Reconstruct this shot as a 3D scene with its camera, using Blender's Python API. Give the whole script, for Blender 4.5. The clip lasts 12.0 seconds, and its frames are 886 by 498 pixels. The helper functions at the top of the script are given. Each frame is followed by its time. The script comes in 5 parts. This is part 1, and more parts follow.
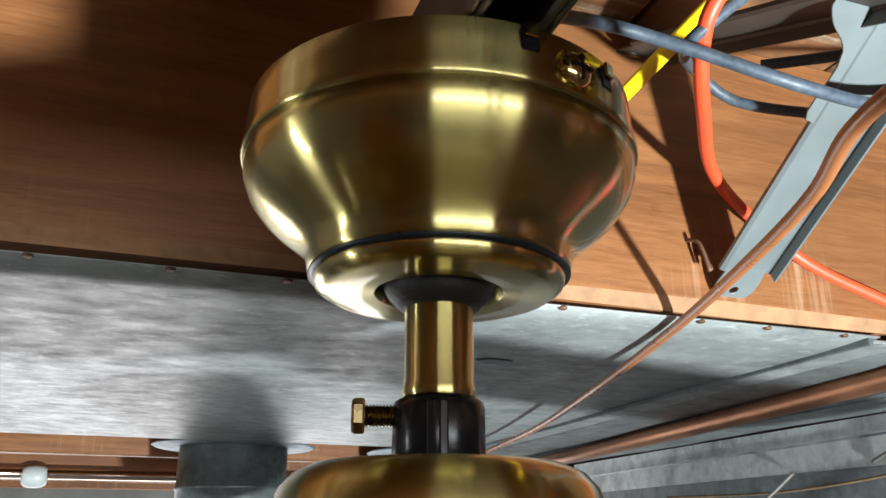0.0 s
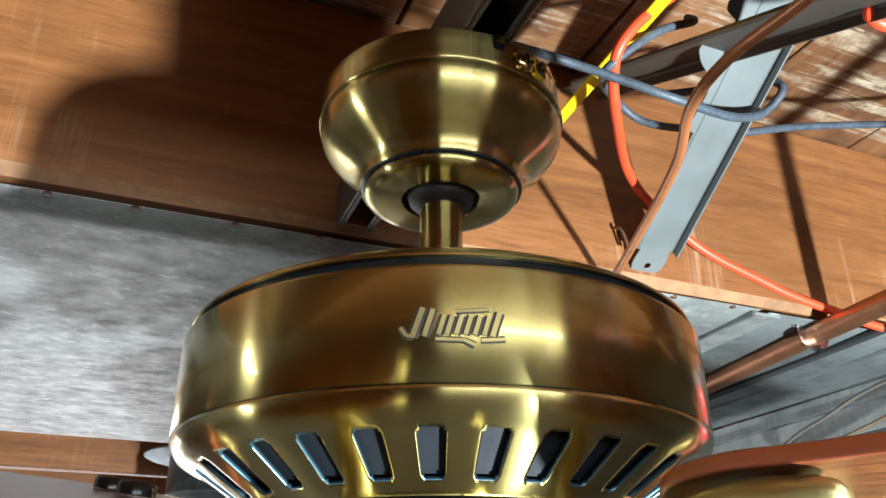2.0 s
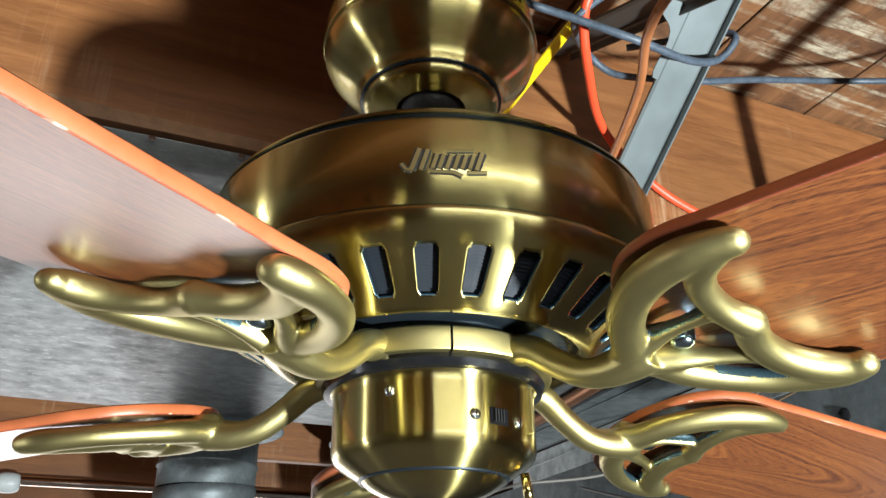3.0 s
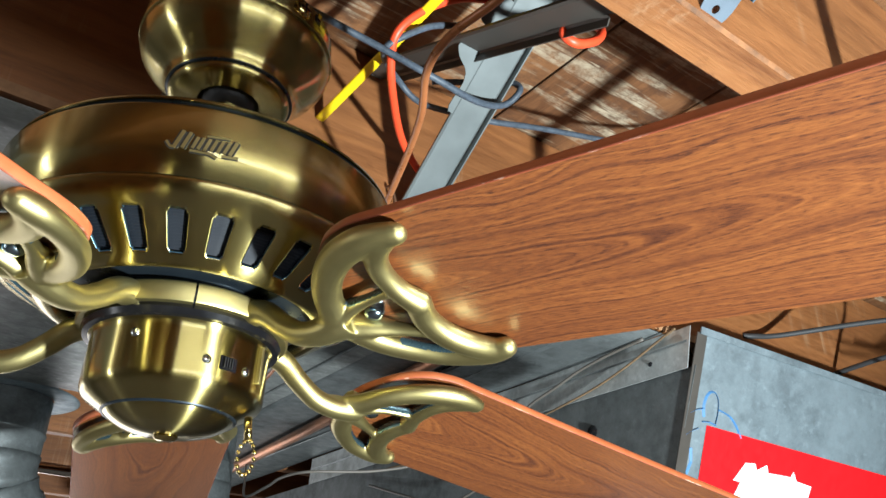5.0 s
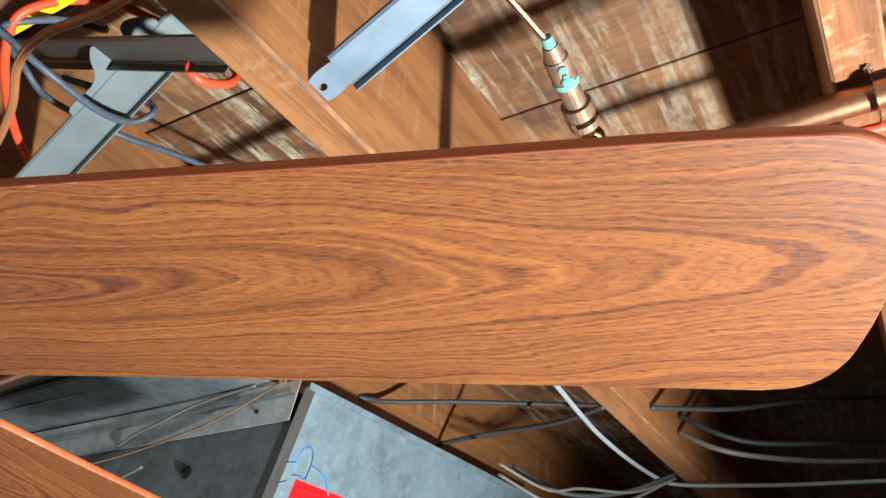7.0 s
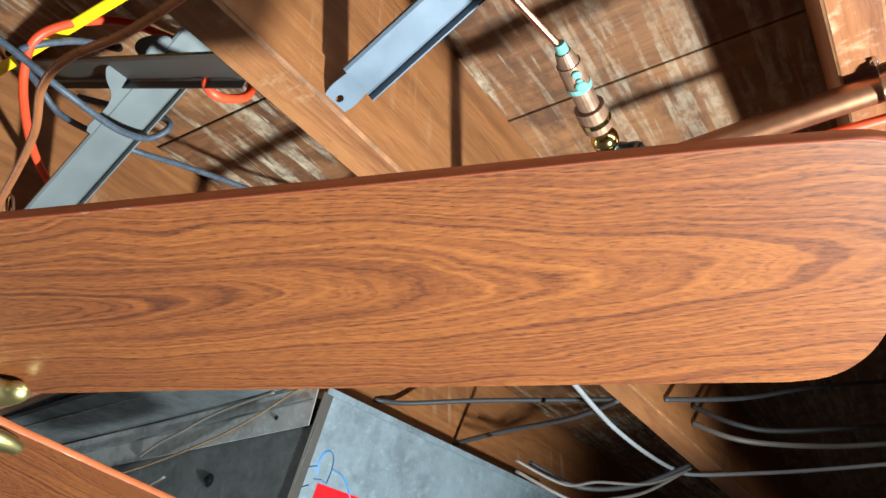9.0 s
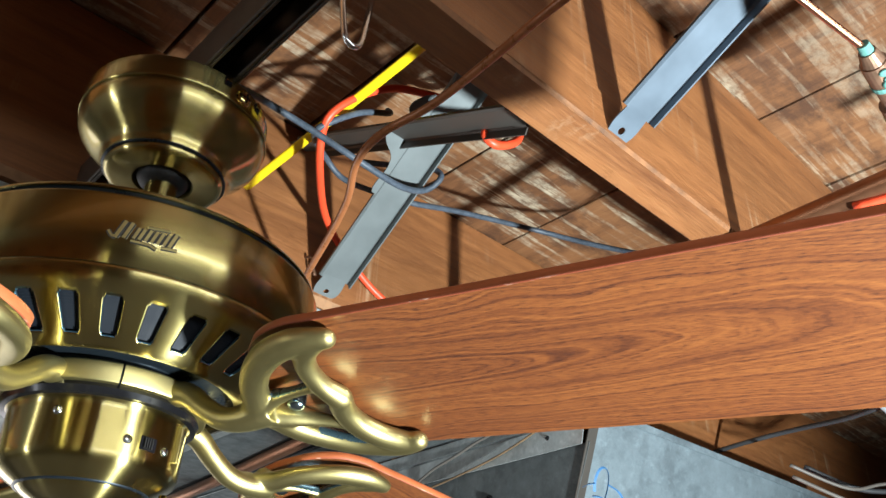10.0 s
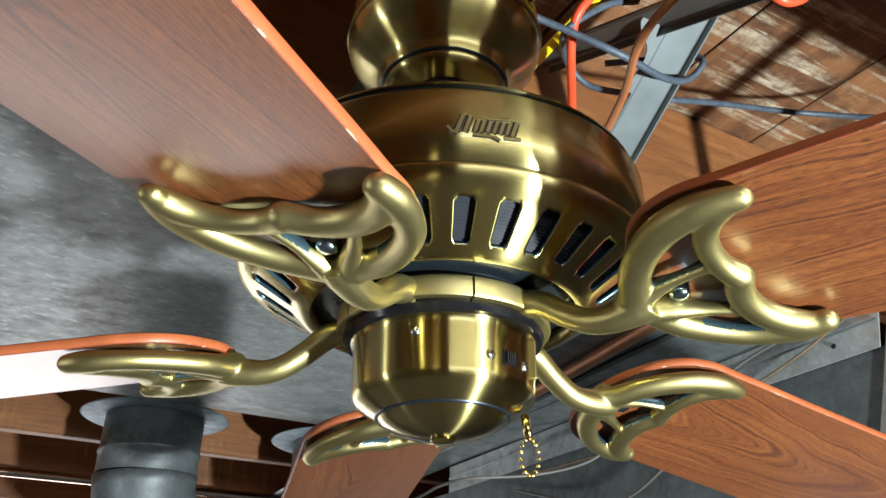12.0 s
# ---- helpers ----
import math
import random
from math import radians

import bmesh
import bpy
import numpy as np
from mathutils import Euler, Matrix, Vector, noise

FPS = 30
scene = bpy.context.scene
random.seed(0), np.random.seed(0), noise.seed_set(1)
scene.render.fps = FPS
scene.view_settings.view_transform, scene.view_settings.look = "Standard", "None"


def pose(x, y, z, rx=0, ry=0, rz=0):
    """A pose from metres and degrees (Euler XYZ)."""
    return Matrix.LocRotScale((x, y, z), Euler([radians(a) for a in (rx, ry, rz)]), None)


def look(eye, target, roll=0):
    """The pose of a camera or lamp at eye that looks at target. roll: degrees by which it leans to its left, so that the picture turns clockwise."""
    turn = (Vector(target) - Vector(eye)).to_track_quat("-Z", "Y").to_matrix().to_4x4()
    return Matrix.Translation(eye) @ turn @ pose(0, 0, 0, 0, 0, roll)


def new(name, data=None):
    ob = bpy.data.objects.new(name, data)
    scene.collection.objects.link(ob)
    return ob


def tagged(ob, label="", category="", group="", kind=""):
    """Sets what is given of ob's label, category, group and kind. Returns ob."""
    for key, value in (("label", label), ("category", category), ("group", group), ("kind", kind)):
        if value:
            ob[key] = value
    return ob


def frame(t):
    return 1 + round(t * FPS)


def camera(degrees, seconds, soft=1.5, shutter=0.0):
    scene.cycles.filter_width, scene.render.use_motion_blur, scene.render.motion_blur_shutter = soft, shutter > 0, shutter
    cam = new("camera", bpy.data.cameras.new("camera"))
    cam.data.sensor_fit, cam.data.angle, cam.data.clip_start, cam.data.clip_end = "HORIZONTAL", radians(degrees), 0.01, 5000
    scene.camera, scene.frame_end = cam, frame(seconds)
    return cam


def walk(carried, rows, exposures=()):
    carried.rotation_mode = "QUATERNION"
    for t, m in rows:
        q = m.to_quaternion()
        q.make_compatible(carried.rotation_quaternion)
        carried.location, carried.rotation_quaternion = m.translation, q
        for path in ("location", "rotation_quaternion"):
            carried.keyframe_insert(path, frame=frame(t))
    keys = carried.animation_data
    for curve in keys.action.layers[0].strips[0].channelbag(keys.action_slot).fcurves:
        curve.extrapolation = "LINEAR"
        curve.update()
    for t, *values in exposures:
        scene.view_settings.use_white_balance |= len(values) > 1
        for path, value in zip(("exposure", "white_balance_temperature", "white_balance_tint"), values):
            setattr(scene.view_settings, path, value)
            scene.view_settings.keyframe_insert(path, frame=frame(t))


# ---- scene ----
cam = camera(58.6, 12.0)
METRES, EYE, TILT, LEAN, TURN = 0.8625, 1.9, 20.0, 0.0, 0.0
ROWS = [
    (0.0, 0.0, 0.0, 0.0, 0.0, 0.0, 0.0),
    (0.5, -0.0066, -0.0482, -0.0033, -0.09, 1.28, -0.61),
    (1.0, -0.0162, -0.1049, -0.031, -0.48, 3.29, -1.07),
    (1.5, -0.0207, -0.1582, -0.0641, -1.5, 4.89, -0.75),
    (2.0, -0.0268, -0.2105, -0.1081, -2.84, 5.52, -0.83),
    (2.5, -0.0351, -0.2427, -0.1662, -3.7, 6.25, -0.7),
    (4.5, -0.0104, -0.3831, -0.2312, -8.79, 7.34, -3.63),
    (5.0, 0.0284, -0.3933, -0.2327, -15.54, 8.42, -7.1),
    (5.5, 0.0655, -0.4097, -0.2189, -22.4, 10.5, -10.39),
    (6.0, 0.0919, -0.4277, -0.2055, -28.52, 13.06, -12.73),
    (6.5, 0.1217, -0.4435, -0.2013, -33.81, 14.63, -14.0),
    (7.0, 0.1419, -0.462, -0.1957, -38.39, 15.59, -14.77),
    (9.0, 0.117, -0.4636, -0.1988, -37.74, 15.33, -12.76),
    (9.5, 0.0607, -0.4472, -0.2029, -30.39, 14.19, -11.25),
    (10.0, -0.0027, -0.4384, -0.2057, -22.86, 13.06, -9.49),
    (10.5, -0.0477, -0.432, -0.2104, -16.37, 12.12, -7.47),
    (11.0, -0.0694, -0.4074, -0.2175, -12.23, 11.17, -5.5),
    (11.5, -0.0744, -0.3712, -0.2338, -10.41, 9.89, -3.9),
    (12.0, -0.1013, -0.3272, -0.2579, -9.59, 8.39, -3.67),
]
walk(cam, [(t, pose(0, 0, EYE, TILT, LEAN, TURN) @ pose(METRES * x, METRES * y, METRES * z, 90 + pitch, roll, yaw)) for t, x, y, z, yaw, pitch, roll in ROWS],
     exposures=[(0.0, 0.55), (1.5, 0.62), (2.0, 0.54), (2.5, 0.30), (4.5, 0.13), (6.5, 0.0), (9.0, 0.0), (10.5, 0.08), (12.0, 0.05)])

# ---- the place's own axes: u along the joists, v across them, z up ----
AZ = 19.5
FRAME = pose(0, 0, 0, 0, 0, AZ)


def W(u, v, z):
    return FRAME @ Vector((u, v, z))


# ---- light ----
world = bpy.data.worlds.new("World")
scene.world = world
world.use_nodes = True
world.node_tree.nodes["Background"].inputs[0].default_value = (0.8, 0.85, 1.0, 1)
world.node_tree.nodes["Background"].inputs[1].default_value = 0.008


def lamp(name, kind, place, target, power, colour, size):
    data = bpy.data.lights.new(name, kind)
    data.energy, data.color = power, colour
    if kind == "AREA":
        data.shape, data.size, data.size_y = "RECTANGLE", size[0], size[1]
    else:
        data.shadow_soft_size = size
    ob = new(name, data)
    ob.matrix_world = look(place, target)
    return ob


# the work lamp that throws the fan's shadow on the joist, a tube light, and the lit room beyond the ducts
work = lamp("work_lamp", "SPOT", W(0.56, -0.90, 0.95), W(0.10, 0.30, 2.0), 320, (0.89, 0.985, 1.0), 0.045)
work.data.spot_size, work.data.spot_blend = radians(116), 0.5
lamp("tube_light_near", "AREA", (-1.75, 0.05, 1.55), (0.0, 0.29, 1.85), 4, (0.93, 0.97, 1.0), (0.10, 0.85))
lamp("panel_light", "AREA", (0.62, -1.42, 1.88), (0.0, 0.29, 1.90), 14, (0.93, 0.98, 1.0), (1.55, 0.28))
lamp("far_room_light", "AREA", W(-0.25, 3.3, 1.40), W(-0.25, 0.0, 1.60), 18, (0.98, 0.96, 0.98), (2.2, 0.9))


# ---- materials ----
def material(name):
    m = bpy.data.materials.new(name)
    m.use_nodes = True
    nt = m.node_tree
    return m, nt, nt.nodes["Principled BSDF"]


def node(nt, kind, links=(), **values):
    n = nt.nodes.new(kind)
    for k, v in values.items():
        setattr(n, k, v)
    for socket, value in links:
        if hasattr(value, "links"):
            nt.links.new(value, n.inputs[socket])
        else:
            n.inputs[socket].default_value = value
    return n


def coords(nt, scale=(1, 1, 1), turn=(0, 0, 0), vary=True, which="Object"):
    """Object coordinates, scaled; each object gets its own shift."""
    tc = node(nt, "ShaderNodeTexCoord")
    out = tc.outputs[which]
    if vary:
        info = node(nt, "ShaderNodeObjectInfo")
        mul = node(nt, "ShaderNodeMath", [(0, info.outputs["Random"]), (1, 37.0)], operation="MULTIPLY")
        add = node(nt, "ShaderNodeVectorMath", [(0, out), (1, mul.outputs[0])], operation="ADD")
        out = add.outputs[0]
    mp = node(nt, "ShaderNodeMapping", [("Vector", out), ("Scale", scale), ("Rotation", turn)])
    return mp.outputs[0]


def ramp(nt, fac, stops):
    r = node(nt, "ShaderNodeValToRGB", [(0, fac)])
    els = r.color_ramp.elements
    while len(els) < len(stops):
        els.new(0.5)
    for e, (p, c) in zip(els, stops):
        e.position, e.color = p, (*c, 1)
    return r.outputs[0]


def noise_tex(nt, vec, scale, detail=6, rough=0.6, dist=0.0):
    return node(nt, "ShaderNodeTexNoise", [("Vector", vec), ("Scale", scale), ("Detail", detail), ("Roughness", rough), ("Distortion", dist)]).outputs[0]


def mix(nt, fac, a, b, mode="MIX"):
    m = node(nt, "ShaderNodeMix", data_type="RGBA", blend_type=mode)
    for i, v in ((0, fac), (6, a), (7, b)):
        if hasattr(v, "links"):
            nt.links.new(v, m.inputs[i])
        else:
            m.inputs[i].default_value = v if i == 0 else (*v, 1)
    return m.outputs[2]


def rng(nt, val, a, b, lo, hi):
    return node(nt, "ShaderNodeMapRange", [("Value", val), ("From Min", a), ("From Max", b), ("To Min", lo), ("To Max", hi)]).outputs[0]


def bump(nt, bs, height, strength, dist=0.001):
    b = node(nt, "ShaderNodeBump", [("Height", height), ("Strength", strength), ("Distance", dist)])
    nt.links.new(b.outputs[0], bs.inputs["Normal"])


def put(nt, bs, **kw):
    for k, v in kw.items():
        k = k.replace("_", " ")
        if hasattr(v, "links"):
            nt.links.new(v, bs.inputs[k])
        else:
            bs.inputs[k].default_value = (*v, 1) if isinstance(v, tuple) and len(v) == 3 else v


def brass_material(name, base, dark, rough, aniso, brushed=True):
    m, nt, bs = material(name)
    fine = noise_tex(nt, coords(nt, (9, 9, 1400) if brushed else (40, 40, 40), vary=False), 1.0, 3)
    cloud = noise_tex(nt, coords(nt, (14, 14, 22)), 1.0, 4)
    col = mix(nt, rng(nt, cloud, 0.35, 0.7, 0, 1), dark, base)
    put(nt, bs, Base_Color=col, Metallic=1.0, Roughness=rng(nt, fine, 0.3, 0.7, rough * 0.955, rough * 1.05))
    if aniso:
        tan = node(nt, "ShaderNodeTangent", direction_type="RADIAL", axis="Z")
        nt.links.new(tan.outputs[0], bs.inputs["Tangent"])
        put(nt, bs, Anisotropic=aniso, Anisotropic_Rotation=0.25, Coat_Weight=0.6, Coat_Roughness=0.06)
    if not brushed:
        bump(nt, bs, fine, 0.02, 0.0003)
    return m


BRASS = brass_material("brushed_antique_brass", (0.50, 0.428, 0.172), (0.41, 0.338, 0.122), 0.25, 1.0)
CAST = brass_material("cast_antique_brass", (0.51, 0.44, 0.20), (0.40, 0.335, 0.145), 0.43, 0.0, False)
POLISHED = brass_material("polished_brass", (0.64, 0.51, 0.21), (0.52, 0.40, 0.15), 0.14, 0.0, False)


def plain(name, colour, rough, metal=0.0, speck=0.12, scale=60.0, bumps=0.1, coat=0.0):
    m, nt, bs = material(name)
    n = noise_tex(nt, coords(nt), scale, 5)
    n2 = noise_tex(nt, coords(nt), scale * 0.12, 3)
    f = node(nt, "ShaderNodeMath", [(0, n), (1, n2)], operation="ADD").outputs[0]
    lo, hi = tuple(c * (1 - speck) for c in colour), tuple(min(1, c * (1 + speck)) for c in colour)
    put(nt, bs, Base_Color=mix(nt, rng(nt, f, 0.7, 1.3, 0, 1), lo, hi), Metallic=metal, Roughness=rng(nt, n, 0.3, 0.7, max(0.02, rough - 0.06), rough + 0.06), Coat_Weight=coat)
    bump(nt, bs, n, bumps, 0.001)
    return m


BLACK_PAINT = plain("black_enamel", (0.006, 0.006, 0.007), 0.22, bumps=0.03)
BLACK_PAINT.node_tree.nodes["Principled BSDF"].inputs["Specular IOR Level"].default_value = 0.3
BLACK_CAST = plain("rough_black_casting", (0.006, 0.006, 0.0065), 0.55, scale=300, bumps=0.5)
WINDINGS = plain("black_windings", (0.006, 0.0085, 0.013), 0.6, bumps=0.0)
WINDINGS.node_tree.nodes["Principled BSDF"].inputs["Specular IOR Level"].default_value = 0.25
VENT_RIM = plain("blued_vent_edge", (0.07, 0.15, 0.20), 0.3, metal=0.7)
AGED_BRASS = plain("aged_yellow_brass", (0.30, 0.23, 0.11), 0.28, metal=1.0, speck=0.25, scale=90)
PAD = plain("dark_bluish_opening_walls", (0.07, 0.125, 0.15), 0.26, metal=0.7)
# the flywheel's dark tone, also used to darken the gap under the top plate
DARK_GAP = plain("blue_grey_metal_and_gap_shade", (0.02, 0.028, 0.036), 0.3, metal=0.6)
CHROME = plain("zinc_plated_steel", (0.62, 0.64, 0.66), 0.2, metal=1.0)
BLUE_STEEL = plain("bluish_plated_screw", (0.35, 0.45, 0.52), 0.22, metal=1.0)
RAIL_STEEL = plain("dark_rail_steel", (0.085, 0.07, 0.058), 0.36, metal=0.45, speck=0.3, scale=25)
BRIDGE = plain("grey_bridging_steel", (0.175, 0.200, 0.205), 0.42, metal=0.35, speck=0.15, scale=18)
BRIDGE_BLUE = plain("blue_grey_bridging_steel", (0.105, 0.138, 0.175), 0.42, metal=0.35, speck=0.2, scale=18)
BRIDGE_DARK = plain("dull_steel_and_seam_shade", (0.078, 0.07, 0.062), 0.45, metal=0.35, speck=0.2, scale=18)
COPPER = plain("copper_tube", (0.66, 0.33, 0.20), 0.3, metal=1.0, speck=0.3, scale=22)
OLD_COPPER = plain("dull_old_copper", (0.40, 0.185, 0.10), 0.38, metal=0.9, speck=0.35, scale=22)
BROWN_TUBE = plain("brown_copper_tube", (0.33, 0.12, 0.045), 0.3, metal=0.15, speck=0.2)
RED_PVC = plain("orange_red_cord", (0.80, 0.075, 0.025), 0.45, speck=0.08, scale=120)
YELLOW_PVC = plain("yellow_cable_sheath", (0.85, 0.60, 0.01), 0.4, speck=0.05)
BLUE_CLOTH = plain("blue_grey_cable_sheath", (0.055, 0.072, 0.095), 0.5, speck=0.4, scale=260, bumps=0.3)
GREY_PVC = plain("grey_cable_sheath", (0.24, 0.26, 0.275), 0.5)
WHITE_PVC = plain("off_white_cable_sheath", (0.12, 0.108, 0.095), 0.5)
DARK_CABLE = plain("dark_cloth_cable", (0.03, 0.032, 0.035), 0.6)
TWINE = plain("brown_twine", (0.15, 0.095, 0.05), 0.9, speck=0.4, scale=300, bumps=0.4)
RED_LABEL = plain("red_sticker", (0.80, 0.008, 0.012), 0.4, speck=0.03, bumps=0.02)
WHITE_INK = plain("white_print", (0.82, 0.80, 0.84), 0.5, speck=0.03, bumps=0.02)
BLUE_INK = plain("blue_marker_ink", (0.05, 0.17, 0.36), 0.6, speck=0.2)
VERDIGRIS = plain("green_copper_scale", (0.10, 0.27, 0.24), 0.8, speck=0.3, scale=200, bumps=0.4)
SOLDER = plain("soldered_fitting", (0.24, 0.14, 0.09), 0.45, metal=0.6, speck=0.35, scale=90, bumps=0.3)
WHEEL = plain("black_handwheel", (0.02, 0.02, 0.024), 0.25, speck=0.3)
RUST = plain("rusty_nail", (0.14, 0.07, 0.04), 0.6, metal=0.5, speck=0.4)
LOGO_DARK = plain("badge_shadow_enamel", (0.025, 0.023, 0.02), 0.4, metal=0.3)


def timber(name, light, mid, dark, along, gloss=0.45, plaster=0.0):
    """Old sawn softwood; along: the axis of the grain."""
    m, nt, bs = material(name)
    sc = [34.0, 34.0, 34.0]
    sc[along] = 2.6
    grain = noise_tex(nt, coords(nt, tuple(sc)), 1.0, 7, 0.62, 0.8)
    sc2 = [300.0, 300.0, 300.0]
    sc2[along] = 26.0
    fibre = noise_tex(nt, coords(nt, tuple(sc2)), 1.0, 4, 0.7)
    cloud = noise_tex(nt, coords(nt, (3.2, 3.2, 3.2)), 1.0, 4, 0.6)
    geo = node(nt, "ShaderNodeNewGeometry")
    f = node(nt, "ShaderNodeMath", [(0, rng(nt, grain, 0.3, 0.7, 0.08, 0.5)), (1, rng(nt, fibre, 0.3, 0.7, -0.07, 0.17))], operation="ADD").outputs[0]
    f = node(nt, "ShaderNodeMath", [(0, f), (1, rng(nt, geo.outputs["Random Per Island"], 0, 1, -0.12, 0.2))], operation="ADD").outputs[0]
    col = ramp(nt, f, [(0.05, dark), (0.4, mid), (0.85, light)])
    stain = rng(nt, cloud, 0.48, 0.68, 0, 0.6)
    col = mix(nt, stain, col, tuple(c * 0.55 for c in mid))
    if not plaster:
        # pale upright rub marks and small dark knots, as old laths and nails leave them
        rub = noise_tex(nt, coords(nt, (70, 40, 3.0)), 1.0, 5, 0.7)
        where = noise_tex(nt, coords(nt, (4.0, 3.0, 6.0)), 1.0, 3, 0.6)
        fac = node(nt, "ShaderNodeMath", [(0, rng(nt, rub, 0.53, 0.70, 0, 0.55)), (1, rng(nt, where, 0.50, 0.65, 0, 1))], operation="MULTIPLY").outputs[0]
        col = mix(nt, fac, col, (0.55, 0.40, 0.25))
        dirt = noise_tex(nt, coords(nt, (16, 16, 30)), 1.0, 6, 0.75)
        col = mix(nt, rng(nt, dirt, 0.62, 0.76, 0, 0.55), col, tuple(c * 0.45 for c in dark))
    if plaster:
        # lime left between old laths: narrow streaks across the boards, broken up by noise
        lines = noise_tex(nt, coords(nt, (5.0, 62.0, 5.0), vary=False), 1.0, 5, 0.6, 0.3)
        broad = noise_tex(nt, coords(nt, (3.0, 24.0, 3.0), vary=False), 1.0, 4, 0.6, 0.2)
        patch = noise_tex(nt, coords(nt, (4.5, 6.0, 6.0), vary=False), 1.0, 6, 0.7)
        crumbs = noise_tex(nt, coords(nt, (42, 60, 30), vary=False), 1.0, 6, 0.75)
        line = node(nt, "ShaderNodeMath", [(0, rng(nt, lines, 0.52, 0.585, 0, 1)), (1, rng(nt, patch, 0.36, 0.54, 0, 1))], operation="MULTIPLY").outputs[0]
        wide = node(nt, "ShaderNodeMath", [(0, rng(nt, broad, 0.53, 0.61, 0, 0.9)), (1, rng(nt, patch, 0.55, 0.66, 0, 1))], operation="MULTIPLY").outputs[0]
        lime = node(nt, "ShaderNodeMath", [(0, line), (1, wide)], operation="MAXIMUM").outputs[0]
        lime = node(nt, "ShaderNodeMath", [(0, lime), (1, rng(nt, crumbs, 0.36, 0.58, 0.1, 1))], operation="MULTIPLY").outputs[0]
        lime = node(nt, "ShaderNodeMath", [(0, lime), (1, rng(nt, node(nt, "ShaderNodeSeparateXYZ", [(0, coords(nt, (1, 1, 1), vary=False))]).outputs[1], -0.04, 0.06, 0.4 * plaster, plaster))], operation="MULTIPLY").outputs[0]
        # thin ridges where the gaps between the laths were, one every 44 mm
        wav = noise_tex(nt, coords(nt, (3.0, 3.0, 3.0), vary=False), 1.0, 2, 0.5)
        ysep = node(nt, "ShaderNodeSeparateXYZ", [(0, coords(nt, (1, 1, 1), vary=False))]).outputs[1]
        yw = node(nt, "ShaderNodeMath", [(0, ysep), (1, rng(nt, wav, 0.3, 0.7, -0.006, 0.006))], operation="ADD").outputs[0]
        saw = node(nt, "ShaderNodeMath", [(0, yw), (1, 0.022)], operation="PINGPONG").outputs[0]
        ridge = node(nt, "ShaderNodeMath", [(0, rng(nt, saw, 0.0018, 0.0036, 1, 0)), (1, rng(nt, patch, 0.40, 0.58, 0.05, 1))], operation="MULTIPLY").outputs[0]
        ridge = node(nt, "ShaderNodeMath", [(0, ridge), (1, rng(nt, crumbs, 0.36, 0.56, 0.0, 0.62))], operation="MULTIPLY").outputs[0]
        ridge = node(nt, "ShaderNodeMath", [(0, ridge), (1, rng(nt, ysep, -0.04, 0.06, 0.35, 1.0))], operation="MULTIPLY").outputs[0]
        lime = node(nt, "ShaderNodeMath", [(0, lime), (1, ridge)], operation="MAXIMUM").outputs[0]
        soot = noise_tex(nt, coords(nt, (7, 13, 7), vary=False), 1.0, 6, 0.7)
        col = mix(nt, rng(nt, soot, 0.48, 0.62, 0, 0.8), col, (0.05, 0.022, 0.012))
        col = mix(nt, lime, col, (0.46, 0.40, 0.29))
    put(nt, bs, Base_Color=col, Roughness=rng(nt, fibre, 0.3, 0.7, gloss, gloss + 0.2))
    h = node(nt, "ShaderNodeMath", [(0, grain), (1, fibre)], operation="ADD").outputs[0]
    bump(nt, bs, h, 0.35, 0.0015)
    return m


JOIST_WOOD = timber("old_fir_joist", (0.37, 0.165, 0.060), (0.28, 0.114, 0.040), (0.15, 0.055, 0.020), 0)
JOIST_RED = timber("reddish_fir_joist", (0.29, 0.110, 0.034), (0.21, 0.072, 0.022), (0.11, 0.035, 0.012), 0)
JOIST_FACE = timber("dusty_fir_joist_face", (0.385, 0.168, 0.058), (0.28, 0.110, 0.036), (0.145, 0.052, 0.017), 0)
PLANK_WOOD = timber("old_subfloor_board", (0.27, 0.125, 0.050), (0.18, 0.078, 0.030), (0.075, 0.030, 0.012), 1, 0.55, 0.88)


